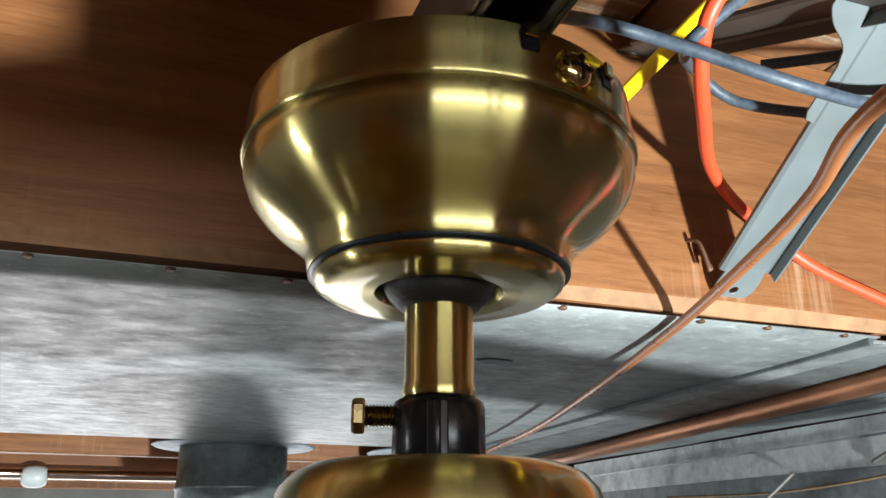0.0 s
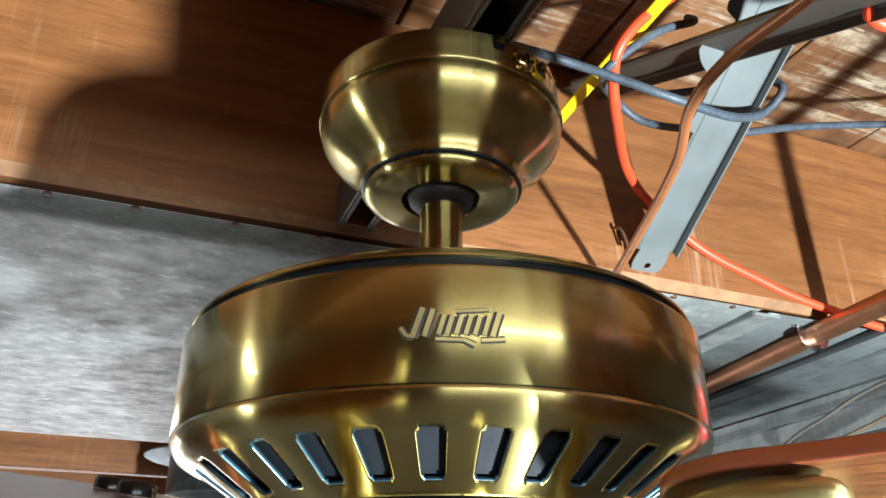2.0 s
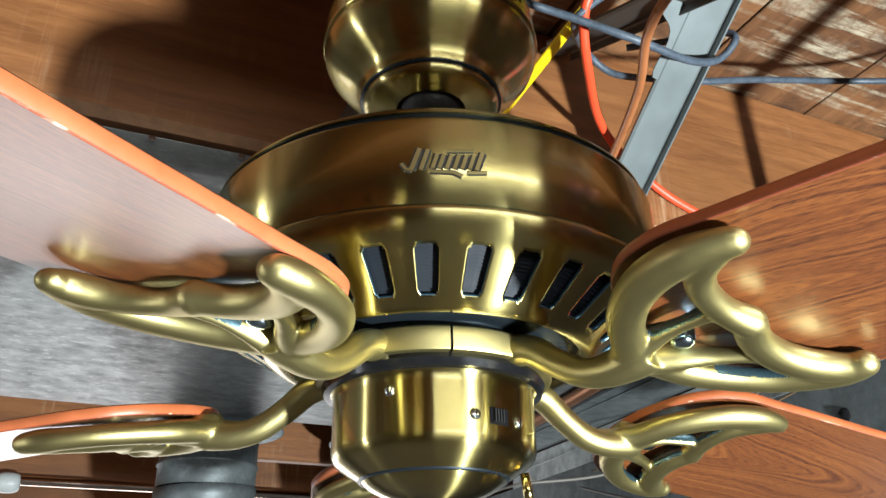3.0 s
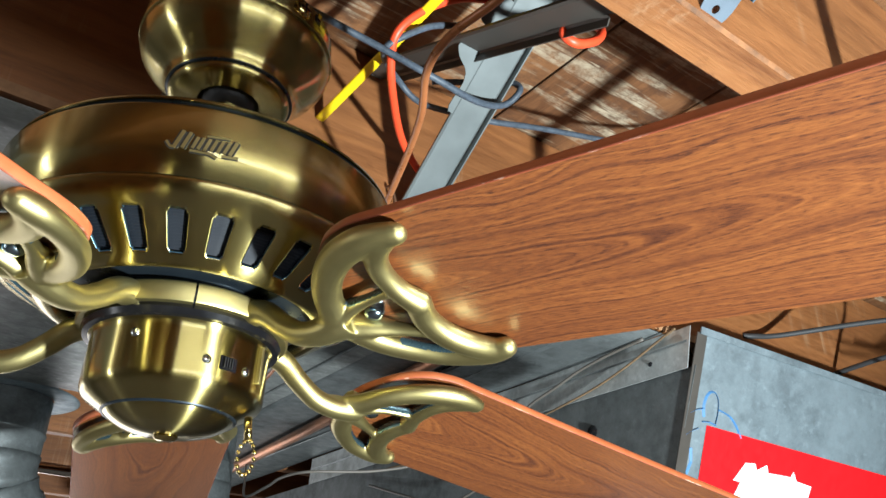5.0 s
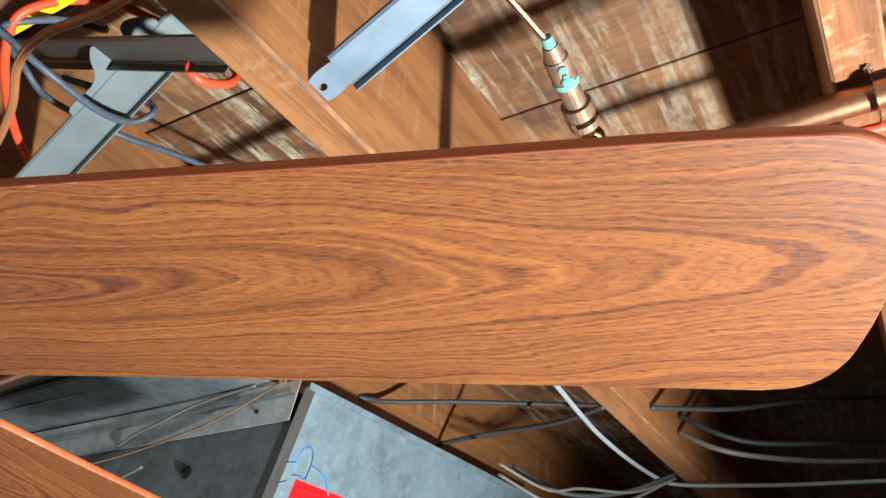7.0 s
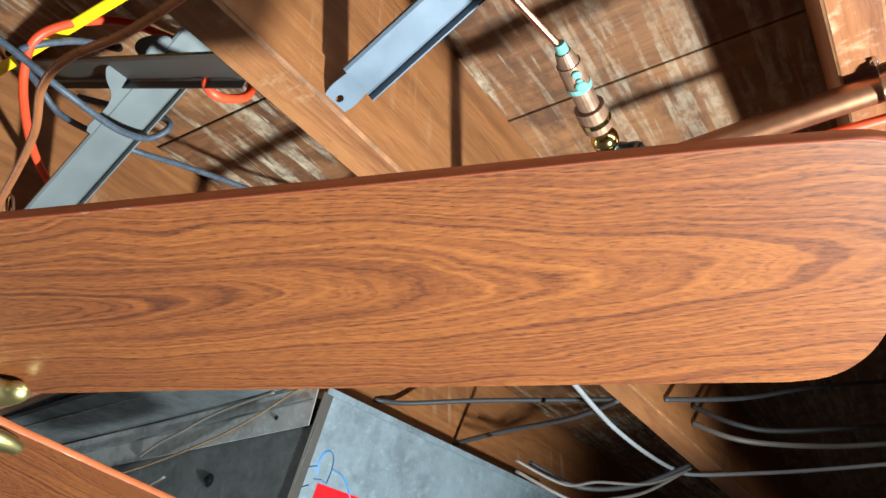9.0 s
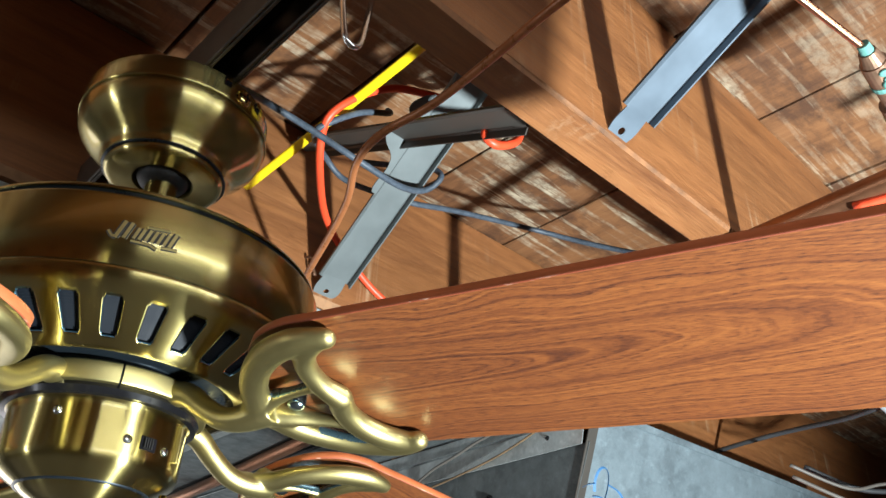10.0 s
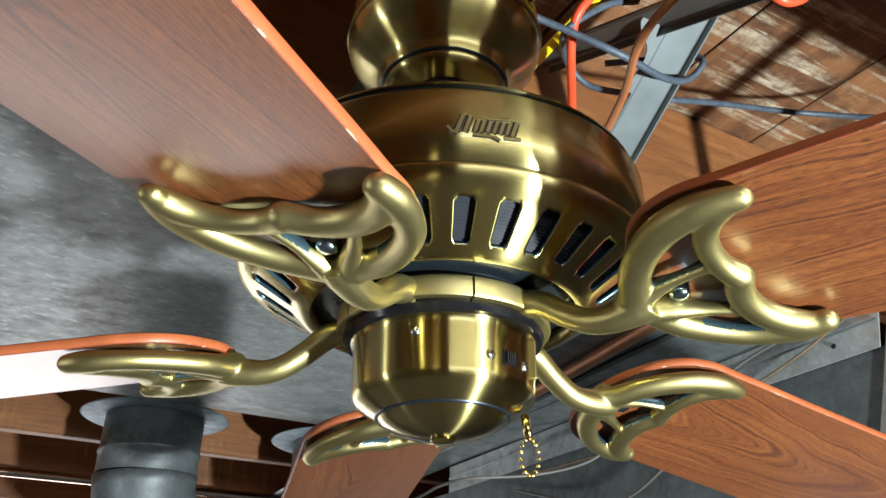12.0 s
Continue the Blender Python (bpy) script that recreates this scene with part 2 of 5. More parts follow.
def blade_wood(name):
    """Printed teak on the fan blades: nested arches that point outwards, fine dark pores along the blade."""
    m, nt, bs = material(name)

    def math_(op, a, b=0.0):
        return node(nt, "ShaderNodeMath", [(0, a), (1, b)], operation=op).outputs[0]

    vec = coords(nt, (1, 1, 1), vary=False)
    sep = node(nt, "ShaderNodeSeparateXYZ", [(0, vec)])
    info = node(nt, "ShaderNodeObjectInfo")
    slow = noise_tex(nt, coords(nt, (5.0, 12.0, 9.0)), 1.0, 2, 0.5)
    wobble = noise_tex(nt, coords(nt, (22.0, 70.0, 9.0)), 1.0, 3, 0.55)
    # a board sawn at a slant through growth rings: rings of radius sqrt(y^2 + depth^2)
    y = math_("ADD", sep.outputs[1], rng(nt, info.outputs["Random"], 0, 1, -0.010, 0.016))
    y = math_("ADD", y, rng(nt, slow, 0.2, 0.8, -0.016, 0.016))
    depth = math_("ADD", math_("MULTIPLY", math_("SUBTRACT", sep.outputs[0], 0.165), 0.105), 0.005)
    ring = math_("SQRT", math_("ADD", math_("MULTIPLY", y, y), math_("MULTIPLY", depth, depth)))
    ring = math_("ADD", ring, rng(nt, wobble, 0, 1, -0.0018, 0.0018))
    fine_rings = node(nt, "ShaderNodeTexNoise", [("W", math_("MULTIPLY", ring, 620.0)), ("Scale", 1.0), ("Detail", 4.0), ("Roughness", 0.65)], noise_dimensions="1D").outputs[0]
    wide_rings = node(nt, "ShaderNodeTexNoise", [("W", math_("MULTIPLY", ring, 150.0)), ("Scale", 1.0), ("Detail", 1.0)], noise_dimensions="1D").outputs[0]
    fibre = noise_tex(nt, coords(nt, (150, 1900, 50)), 1.0, 3, 0.7)
    pores = noise_tex(nt, coords(nt, (190, 1500, 50)), 1.0, 2, 0.5)
    cloud = noise_tex(nt, coords(nt, (5, 22, 5)), 1.0, 4, 0.6)
    f = math_("ADD", rng(nt, fine_rings, 0.28, 0.72, 0.06, 0.36), rng(nt, wide_rings, 0.3, 0.7, 0.02, 0.21))
    f = math_("ADD", f, rng(nt, fibre, 0.3, 0.7, -0.10, 0.22))
    streak = noise_tex(nt, coords(nt, (16.0, 620.0, 50)), 1.0, 5, 0.75, 0.3)
    f = math_("ADD", f, rng(nt, streak, 0.3, 0.7, -0.06, 0.09))
    f = math_("ADD", f, rng(nt, cloud, 0.3, 0.7, 0.0, 0.16))
    col = ramp(nt, f, [(0.18, (0.060, 0.017, 0.0075)), (0.46, (0.150, 0.044, 0.0125)), (0.84, (0.285, 0.098, 0.024))])
    # the pores crowd along the dark rings
    dark = rng(nt, fine_rings, 0.38, 0.56, 0.8, 0.25)
    col = mix(nt, math_("MULTIPLY", rng(nt, pores, 0.54, 0.61, 0, 1), dark), col, (0.038, 0.011, 0.006))
    put(nt, bs, Base_Color=col, Roughness=0.38, Specular_IOR_Level=0.5, Coat_Weight=1.0, Coat_Roughness=0.30, Coat_IOR=1.6)
    bump(nt, bs, fibre, 0.05, 0.0004)
    return m


BLADE_WOOD = blade_wood("teak_blade_laminate")
BLADE_EDGE = plain("orange_red_blade_edge", (0.38, 0.10, 0.036), 0.42, speck=0.15, scale=90)


def chipped(name):
    """The blade's lower corner, where the paint has flaked off here and there."""
    m, nt, bs = material(name)
    n = noise_tex(nt, coords(nt, (40, 260, 200)), 1.0, 5, 0.7)
    where = noise_tex(nt, coords(nt, (9, 20, 9)), 1.0, 2, 0.5)
    f = node(nt, "ShaderNodeMath", [(0, rng(nt, n, 0.54, 0.60, 0, 1)), (1, rng(nt, where, 0.44, 0.54, 0, 0.8))], operation="MULTIPLY").outputs[0]
    put(nt, bs, Base_Color=mix(nt, f, (0.25, 0.055, 0.022), (0.60, 0.42, 0.32)), Roughness=0.6)
    return m


BLADE_CHIP = chipped("flaked_blade_corner")
JOIST_CHIP = plain("chipped_joist_corner", (0.21, 0.09, 0.034), 0.75, speck=0.5, scale=70, bumps=0.6)
# light on the joist's underside strip, put in as a paler, slightly worn edge
JOIST_ARRIS = plain("lit_and_worn_joist_edge", (0.28, 0.145, 0.068), 0.75, speck=0.4, scale=50, bumps=0.5)


def zinc(name, base, rough, spangle=26.0, metal=0.6, fleck=0.25):
    m, nt, bs = material(name)
    vor = node(nt, "ShaderNodeTexVoronoi", [("Vector", coords(nt, (0.7, 1.4, 1), vary=False)), ("Scale", spangle * 2.0)])
    sp = node(nt, "ShaderNodeSeparateColor", [(0, vor.outputs["Color"])]).outputs[0]
    cloud = noise_tex(nt, coords(nt, (9, 11, 9)), 1.0, 7, 0.7)
    spots = noise_tex(nt, coords(nt, (30, 38, 40)), 1.0, 6, 0.68)
    smear = noise_tex(nt, coords(nt, (9.0, 15.0, 12)), 1.0, 6, 0.65)
    f = node(nt, "ShaderNodeMath", [(0, rng(nt, sp, 0, 1, 0, 0.10)), (1, rng(nt, cloud, 0.3, 0.7, 0, 0.55))], operation="ADD").outputs[0]
    f = node(nt, "ShaderNodeMath", [(0, f), (1, rng(nt, spots, 0.35, 0.7, 0, 0.45))], operation="ADD").outputs[0]
    col = ramp(nt, f, [(0.1, tuple(c * 0.6 for c in base)), (0.5, base), (0.95, tuple(min(1, c * 1.35) for c in base))])
    col = mix(nt, rng(nt, smear, 0.54, 0.70, 0, 0.6), col, tuple(c * 0.42 for c in base))
    flecks = noise_tex(nt, coords(nt, (48, 80, 60)), 1.0, 5, 0.7)
    col = mix(nt, rng(nt, flecks, 0.55, 0.68, 0, fleck), col, tuple(min(1, c * 2.1) for c in base))
    put(nt, bs, Base_Color=col, Metallic=metal, Specular_IOR_Level=0.3, Roughness=rng(nt, spots, 0.3, 0.7, rough + 0.12, rough - 0.1))
    bump(nt, bs, cloud, 0.2, 0.004)
    return m


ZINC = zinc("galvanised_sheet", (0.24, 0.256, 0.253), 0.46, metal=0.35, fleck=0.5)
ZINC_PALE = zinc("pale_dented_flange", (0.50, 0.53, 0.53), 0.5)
# dull sheet; on the duct's side this darker tone stands in for shade
ZINC_DARK = zinc("dull_and_shaded_galvanised", (0.17, 0.19, 0.195), 0.45)
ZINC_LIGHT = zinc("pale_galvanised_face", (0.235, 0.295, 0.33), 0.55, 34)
CONCRETE = plain("grey_basement_concrete", (0.30, 0.29, 0.27), 0.85, speck=0.25, scale=14, bumps=0.4)
FLOOR_MAT = plain("worn_concrete_floor", (0.34, 0.33, 0.32), 0.7, speck=0.2, scale=9, bumps=0.3)


# ---- mesh helpers ----
def link_mesh(name, bm, mat, smooth=False, mats=()):
    me = bpy.data.meshes.new(name)
    bm.normal_update()
    bm.to_mesh(me)
    bm.free()
    for mm in ((mat,) + tuple(mats)):
        me.materials.append(mm)
    if smooth:
        for p in me.polygons:
            p.use_smooth = True
    return new(name, me)


def part(name, bm, mat, parent, label="", m=None, smooth=False, mats=()):
    ob = link_mesh(name, bm, mat, smooth, mats)
    ob.parent = parent
    if m is not None:
        ob.matrix_basis = m
    if label:
        tagged(ob, label)
    return ob


def thing(name, label, category, m=None, group="", kind=""):
    ob = new(name)
    ob.empty_display_size = 0.05
    if m is not None:
        ob.matrix_basis = m
    return tagged(ob, label, category, group, kind)


def box(bm, lo, hi, bevel=0.0, m=None, seg=1):
    c = [(a + b) / 2 for a, b in zip(lo, hi)]
    d = [b - a for a, b in zip(lo, hi)]
    r = bmesh.ops.create_cube(bm, size=1)
    vs = r["verts"]
    for v in vs:
        v.co = Vector((v.co.x * d[0] + c[0], v.co.y * d[1] + c[1], v.co.z * d[2] + c[2]))
    if bevel:
        es = list({e for v in vs for e in v.link_edges})
        vs = bmesh.ops.bevel(bm, geom=es, offset=bevel, segments=seg, affect="EDGES")["verts"]
        vs = list({v for f in bm.faces for v in f.verts if v in vs} | set(vs))
    if m is not None:
        bmesh.ops.transform(bm, matrix=m, verts=[v for v in vs if v.is_valid])
    return bm


def lathe(bm, profile, seg=96, a0=0.0, a1=360.0, keep=None, close=False):
    """Turn a profile of (r, z) round the z axis; keep(angle, row) says which faces stay."""
    full = abs(a1 - a0) >= 359.99
    n = seg if full else seg + 1
    rings = []
    for r, z in profile:
        ring = []
        if r < 1e-6:
            v = bm.verts.new((0, 0, z))
            ring = [v] * n
        else:
            for i in range(n):
                a = radians(a0 + (a1 - a0) * i / seg)
                ring.append(bm.verts.new((r * math.cos(a), r * math.sin(a), z)))
        rings.append(ring)
    for k in range(len(rings) - 1):
        A, B = rings[k], rings[k + 1]
        for i in range(seg):
            j = (i + 1) % n
            if keep and not keep(a0 + (a1 - a0) * (i + 0.5) / seg, k):
                continue
            loop = []
            for v in (A[i], A[j], B[j], B[i]):
                if v not in loop:
                    loop.append(v)
            if len(loop) > 2:
                try:
                    bm.faces.new(loop)
                except ValueError:
                    pass
    bmesh.ops.recalc_face_normals(bm, faces=bm.faces)
    return bm


def fine(profile, step=0.004):
    """Round the corners of a profile a little by a smooth resampling."""
    out = []
    pts = [Vector((r, z)) for r, z in profile]
    for i in range(len(pts) - 1):
        p0, p1, p2, p3 = pts[max(i - 1, 0)], pts[i], pts[i + 1], pts[min(i + 2, len(pts) - 1)]
        n = max(1, min(8, int((p2 - p1).length / step)))
        for k in range(n):
            t = k / n
            q = 0.5 * (2 * p1 + (p2 - p0) * t + (2 * p0 - 5 * p1 + 4 * p2 - p3) * t * t + (3 * p1 - p0 - 3 * p2 + p3) * t ** 3)
            out.append((max(q.x, 0), q.y))
    out.append((pts[-1].x, pts[-1].y))
    return out


def spline(pts, n=8):
    P = [Vector(p) for p in pts]
    out = []
    for i in range(len(P) - 1):
        p0, p1, p2, p3 = P[max(i - 1, 0)], P[i], P[i + 1], P[min(i + 2, len(P) - 1)]
        for k in range(n):
            t = k / n
            out.append(0.5 * (2 * p1 + (p2 - p0) * t + (2 * p0 - 5 * p1 + 4 * p2 - p3) * t * t + (3 * p1 - p0 - 3 * p2 + p3) * t ** 3))
    out.append(P[-1])
    return out


def sweep(bm, path, radii, seg=12, flat=1.0, up=(0, 0, 1)):
    """A tube along a path; radii: one or one a point; flat: height over width."""
    n = len(path)
    if not hasattr(radii, "__len__"):
        radii = [radii] * n
    rings = []
    side = None
    for i, p in enumerate(path):
        t = (path[min(i + 1, n - 1)] - path[max(i - 1, 0)]).normalized()
        ref = Vector(up)
        if side is None:
            if abs(t.dot(ref)) > 0.95:
                ref = Vector((1, 0, 0))
            side = t.cross(ref).normalized()
        else:
            side = (side - t * side.dot(t)).normalized()
        nor = side.cross(t).normalized()
        rings.append([bm.verts.new(p + radii[i] * (math.cos(a) * side + flat * math.sin(a) * nor)) for a in (2 * math.pi * k / seg for k in range(seg))])
    for A, B in zip(rings, rings[1:]):
        for k in range(seg):
            bm.faces.new((A[k], A[(k + 1) % seg], B[(k + 1) % seg], B[k]))
    bm.faces.new(rings[0][::-1])
    bm.faces.new(rings[-1])
    bmesh.ops.recalc_face_normals(bm, faces=bm.faces)
    return bm


def cyl(bm, a, b, r, seg=16, r2=None):
    a, b = Vector(a), Vector(b)
    return sweep(bm, [a, b], [r, r if r2 is None else r2], seg)


# ---- room shell ----
U0, U1, V0, V1 = -2.6, 3.4, -2.8, 3.8
ZJ, ZS = 2.057, 2.300


def shell(name, lo, hi, mat, label, category):
    ob = link_mesh(name, box(bmesh.new(), lo, hi), mat)
    ob.matrix_basis = FRAME
    return tagged(ob, label, category, kind="structure")


shell("floor", (U0, V0, -0.1), (U1, V1, 0.0), FLOOR_MAT, "worn grey concrete basement floor", "floor")
shell("wall_north", (U0, V1, 0), (U1, V1 + 0.2, 2.36), CONCRETE, "bare grey concrete basement wall", "wall")
shell("wall_south", (U0, V0 - 0.2, 0), (U1, V0, 2.36), CONCRETE, "bare grey concrete basement wall", "wall")
shell("wall_east", (U1, V0 - 0.2, 0), (U1 + 0.2, V1 + 0.2, 2.36), CONCRETE, "bare grey concrete basement wall", "wall")
shell("wall_west", (U0 - 0.2, V0 - 0.2, 0), (U0, V1 + 0.2, 2.36), CONCRETE, "bare grey concrete basement wall", "wall")


def build_ceiling():
    bm = bmesh.new()
    random.seed(3)
    w, first = 0.205, 0.130
    k0 = int((U0 - first) / w) - 1
    k1 = int((U1 - first) / w) + 1
    for k in range(k0, k1 + 1):
        a, b = first + k * w + 0.0025, first + (k + 1) * w - 0.0025
        dz = random.uniform(0, 0.003)
        box(bm, (a, V0, ZS + dz), (b, V1, ZS + 0.022 + dz), 0.0015)
    ob = link_mesh("ceiling", bm, PLANK_WOOD)
    ob.matrix_basis = FRAME
    tagged(ob, "old brown subfloor boards with lime streaks from laths", "ceiling", kind="structure")
    bm = box(bmesh.new(), (U0 - 0.2, V0 - 0.2, ZS + 0.03), (U1 + 0.2, V1 + 0.2, ZS + 0.06))
    up = link_mesh("ceiling_upper", bm, CONCRETE)
    up.matrix_basis = FRAME
    tagged(up, "closed floor layer above the boards", "ceiling", kind="structure")


build_ceiling()


def joist(v0, v1, wood=None, arris=0.003, label="old orange-brown fir floor joist under the boards"):
    bm = bmesh.new()
    n = 30
    lo, hi = ZJ, ZS - 0.001
    random.seed(int(1000 * (v0 + 5)))
    ring = []
    for i in range(n + 1):
        u = U0 + (U1 - U0) * i / n
        e = [random.uniform(-0.0012, 0.0012) for _ in range(4)]
        ring.append([bm.verts.new(p) for p in ((u, v0 + e[0], lo + arris + 1.5 * e[0]), (u, v0 + 0.4 * arris + 0.002, lo + e[1]), (u, v1 - 0.003, lo + e[2]), (u, v1 + e[3], lo + 0.003), (u, v1, hi), (u, v0, hi))])
    for A, B in zip(ring, ring[1:]):
        for k in range(6):
            bm.faces.new((A[k], A[(k + 1) % 6], B[(k + 1) % 6], B[k])).material_index = (1, 0, 1, 2, 0, 2)[k]
    bm.faces.new(ring[0])
    bm.faces.new(ring[-1])
    bmesh.ops.recalc_face_normals(bm, faces=bm.faces)
    ob = link_mesh("floor_joist", bm, wood or JOIST_WOOD, mats=(JOIST_ARRIS if arris > 0.005 else JOIST_CHIP, JOIST_FACE))
    ob.matrix_basis = FRAME
    return tagged(ob, label, "joist", "floor joists")


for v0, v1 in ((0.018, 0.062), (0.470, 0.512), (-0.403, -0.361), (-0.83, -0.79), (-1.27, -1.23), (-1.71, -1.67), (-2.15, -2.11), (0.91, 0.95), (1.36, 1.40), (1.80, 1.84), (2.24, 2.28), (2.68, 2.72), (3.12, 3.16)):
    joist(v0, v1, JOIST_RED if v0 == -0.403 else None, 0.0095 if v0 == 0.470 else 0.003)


# ---- the ceiling fan ----
CX, CY, FZ = -0.0015, 0.2875, 1.80
fan = thing("ceiling_fan", "antique brass ceiling fan with five teak-coloured blades", "ceiling fan", pose(CX, CY, FZ))


def turned(name, profile, mat, parent, label="", seg=128, smooth_step=0.004, keep=None, thick=0.0, m=None):
    pr = fine([(r, z - FZ) for r, z in profile], smooth_step) if smooth_step else [(r, z - FZ) for r, z in profile]
    ob = part(name, lathe(bmesh.new(), pr, seg, keep=keep), mat, parent, label, m, smooth=True)
    ob.data.set_sharp_from_angle(angle=radians(38))
    if thick:
        s = ob.modifiers.new("thick", "SOLIDIFY")
        s.thickness, s.offset = thick, -1
    return ob


# canopy with its stepped band, bell and rolled foot
canopy = turned("canopy", [(0.0700, 2.0575), (0.0750, 2.0575), (0.0758, 2.0565), (0.0764, 2.0480), (0.0771, 2.0400), (0.0778, 2.0365), (0.0772, 2.0345)], BRASS, fan, "antique brass ceiling canopy", smooth_step=0, thick=0.0012)
turned("bell", [(0.0768, 2.0350), (0.0762, 2.0290), (0.0738, 2.0225), (0.0696, 2.0165), (0.0640, 2.0112), (0.0580, 2.0065), (0.0538, 2.0030), (0.0514, 1.9995), (0.0506, 1.9965), (0.0502, 1.9940), (0.0490, 1.9918)], BRASS, canopy, thick=0.0012)
turned("groove", [(0.0496, 1.9930), (0.0478, 1.9925), (0.0472, 1.9920)], DARK_GAP, canopy, smooth_step=0, thick=0.001)
turned("foot_plate", [(0.0474, 1.9928), (0.0478, 1.9905), (0.0468, 1.9880), (0.0440, 1.9862), (0.0300, 1.9858), (0.0246, 1.9862), (0.0236, 1.9885), (0.0236, 1.9960)], BRASS, canopy, smooth_step=0.003, thick=0.001)


def canopy_fittings():
    for az, z, kind in ((-54.2, 2.0445, "screw"), (-67.1, 2.0520, "slot"), (-40.4, 2.0500, "slot")):
        m = pose(0, 0, z - FZ, 0, 0, az) @ pose(0.0768, 0, 0, 0, 90, 0)
        if kind == "screw":
            bm = lathe(bmesh.new(), fine([(0.0068, 0.0), (0.0066, 0.0012), (0.0050, 0.0030), (0.0025, 0.0040), (0.0, 0.0042)], 0.001), 20)
            sc = part("canopy_screw", bm, POLISHED, canopy, "dome brass canopy screw", m, smooth=True)
            bm = bmesh.new()
            box(bm, (-0.0045, -0.0006, 0.0030), (0.0045, 0.0006, 0.0044))
            box(bm, (-0.0006, -0.0045, 0.0030), (0.0006, 0.0045, 0.0044))
            part("cross_recess", bm, BLACK_PAINT, sc)
            bm = bmesh.new()
            for k in range(12):
                a = 2 * math.pi * k / 12
                box(bm, (0.0064, -0.0010, -0.0002), (0.0080, 0.0010, 0.0014), m=pose(0, 0, 0, 0, 0, math.degrees(a)))
            part("star_washer", bm, POLISHED, sc)
        else:
            bm = box(bmesh.new(), (-0.0040, -0.0034, -0.0010), (0.0052, 0.0034, 0.0002), 0.0008)
            sl = part("key_slot", bm, BLACK_PAINT, canopy, "dark keyhole slot", m)
            part("tab", box(bmesh.new(), (-0.0050, -0.0026, 0.0002), (0.0004, 0.0026, 0.0016), 0.0005), POLISHED, sl)


canopy_fittings()
turned("hanger_ball", [(0.0129, 1.9800), (0.0152, 1.9806), (0.0194, 1.9848), (0.0222, 1.9905), (0.0234, 1.9980), (0.0226, 2.0050), (0.0200, 2.0110), (0.0, 2.0150)], BLACK_CAST, fan, "black rubber-coated hanger ball", 64)
turned("downrod", [(0.0132, 1.9470), (0.0136, 1.9485), (0.0134, 1.9505), (0.0129, 1.9520), (0.0129, 1.9860)], BRASS, fan, "short brass downrod", 64, 0)


def coupler_bm():
    bm = bmesh.new()
    pr = [(0.0150, 1.9460), (0.0160, 1.9452), (0.0166, 1.9430), (0.0170, 1.9000)]
    lathe(bm, [(r, z - FZ) for r, z in pr] + [(0.0, 0.10)], 48)
    return bm


coupler = part("coupler", coupler_bm(), BLACK_PAINT, fan, "black enamelled downrod coupler", smooth=True)
for a in (-84, -98, 96, 84):
    part("rib", box(bmesh.new(), (0.0160, -0.0016, 0.100), (0.0180, 0.0016, 0.1440), 0.0006), BLACK_PAINT, coupler, "", pose(0, 0, 0, 0, 0, a))


def set_screw():
    m = pose(0, 0, 1.9405 - FZ, 0, 0, 184) @ pose(0.0150, 0, 0, 0, 90, 0)
    bm = bmesh.new()
    pr = [(0.0, 0.0)]
    z = 0.0
    while z < 0.0115:
        pr += [(0.0043, z), (0.0033, z + 0.0006)]
        z += 0.0012
    lathe(bm, pr + [(0.0033, z)], 20)
    sc = part("set_screw", bm, AGED_BRASS, coupler, "dark brass hex set screw", m)
    part("hex_head", lathe(bmesh.new(), [(0.0, 0.0115), (0.0058, 0.0115), (0.0064, 0.0122), (0.0064, 0.0152), (0.0056, 0.0162), (0.0, 0.0162)], 6), AGED_BRASS, sc)


set_screw()

# motor housing: cap, top plate, drum and the vented bowl
housing = turned("motor_housing", [(0.1350, 1.8822), (0.1374, 1.8816), (0.1385, 1.8795), (0.1386, 1.8600), (0.1386, 1.8326)], BRASS, fan, "brushed antique brass motor drum", 192, 0, thick=0.0015)
turned("cap", [(0.0, 1.9245), (0.0300, 1.9242), (0.0440, 1.9232), (0.0510, 1.9200), (0.0555, 1.9150), (0.0580, 1.9090), (0.0590, 1.9040)], BRASS, housing, "", 128, thick=0.001)
turned("top_plate", [(0.0580, 1.9052), (0.0700, 1.9046), (0.0900, 1.9035), (0.1080, 1.9012), (0.1200, 1.8975), (0.1280, 1.8935), (0.1330, 1.8905), (0.1352, 1.8884), (0.1356, 1.8868), (0.1345, 1.8860)], BRASS, housing, "", 192, thick=0.001)
# shade of the narrow gap, drawn as a dark ring
turned("shadow_band", [(0.1330, 1.8880), (0.1341, 1.8860), (0.1352, 1.8812)], DARK_GAP, housing, "groove shade under the top plate, put in as a dark bluish band", 128, 0)


def vent_keep(profile):
    def keep(angle, row):
        r = (profile[row][0] + profile[row + 1][0]) / 2
        if not 0.1005 < r < 0.1240:
            return True
        off = (angle + 82.8 + 6) % 12 - 6
        half = 2.6
        if r < 0.1022 or r > 0.1226:
            half -= 0.5
        return abs(off) > half
    return keep


BOWL = [(0.1386, 1.8320), (0.1384, 1.8300), (0.1374, 1.8270), (0.1350, 1.8240), (0.1310, 1.8215), (0.1270, 1.8200), (0.1245, 1.8190)]
BOWL += [(0.1245 - 0.0015 * k, 1.8190 - 0.00100 * k) for k in range(1, 18)]
BOWL += [(0.0965, 1.8003), (0.0935, 1.7990), (0.0905, 1.7985), (0.0878, 1.7992), (0.0865, 1.8012), (0.0865, 1.8080)]


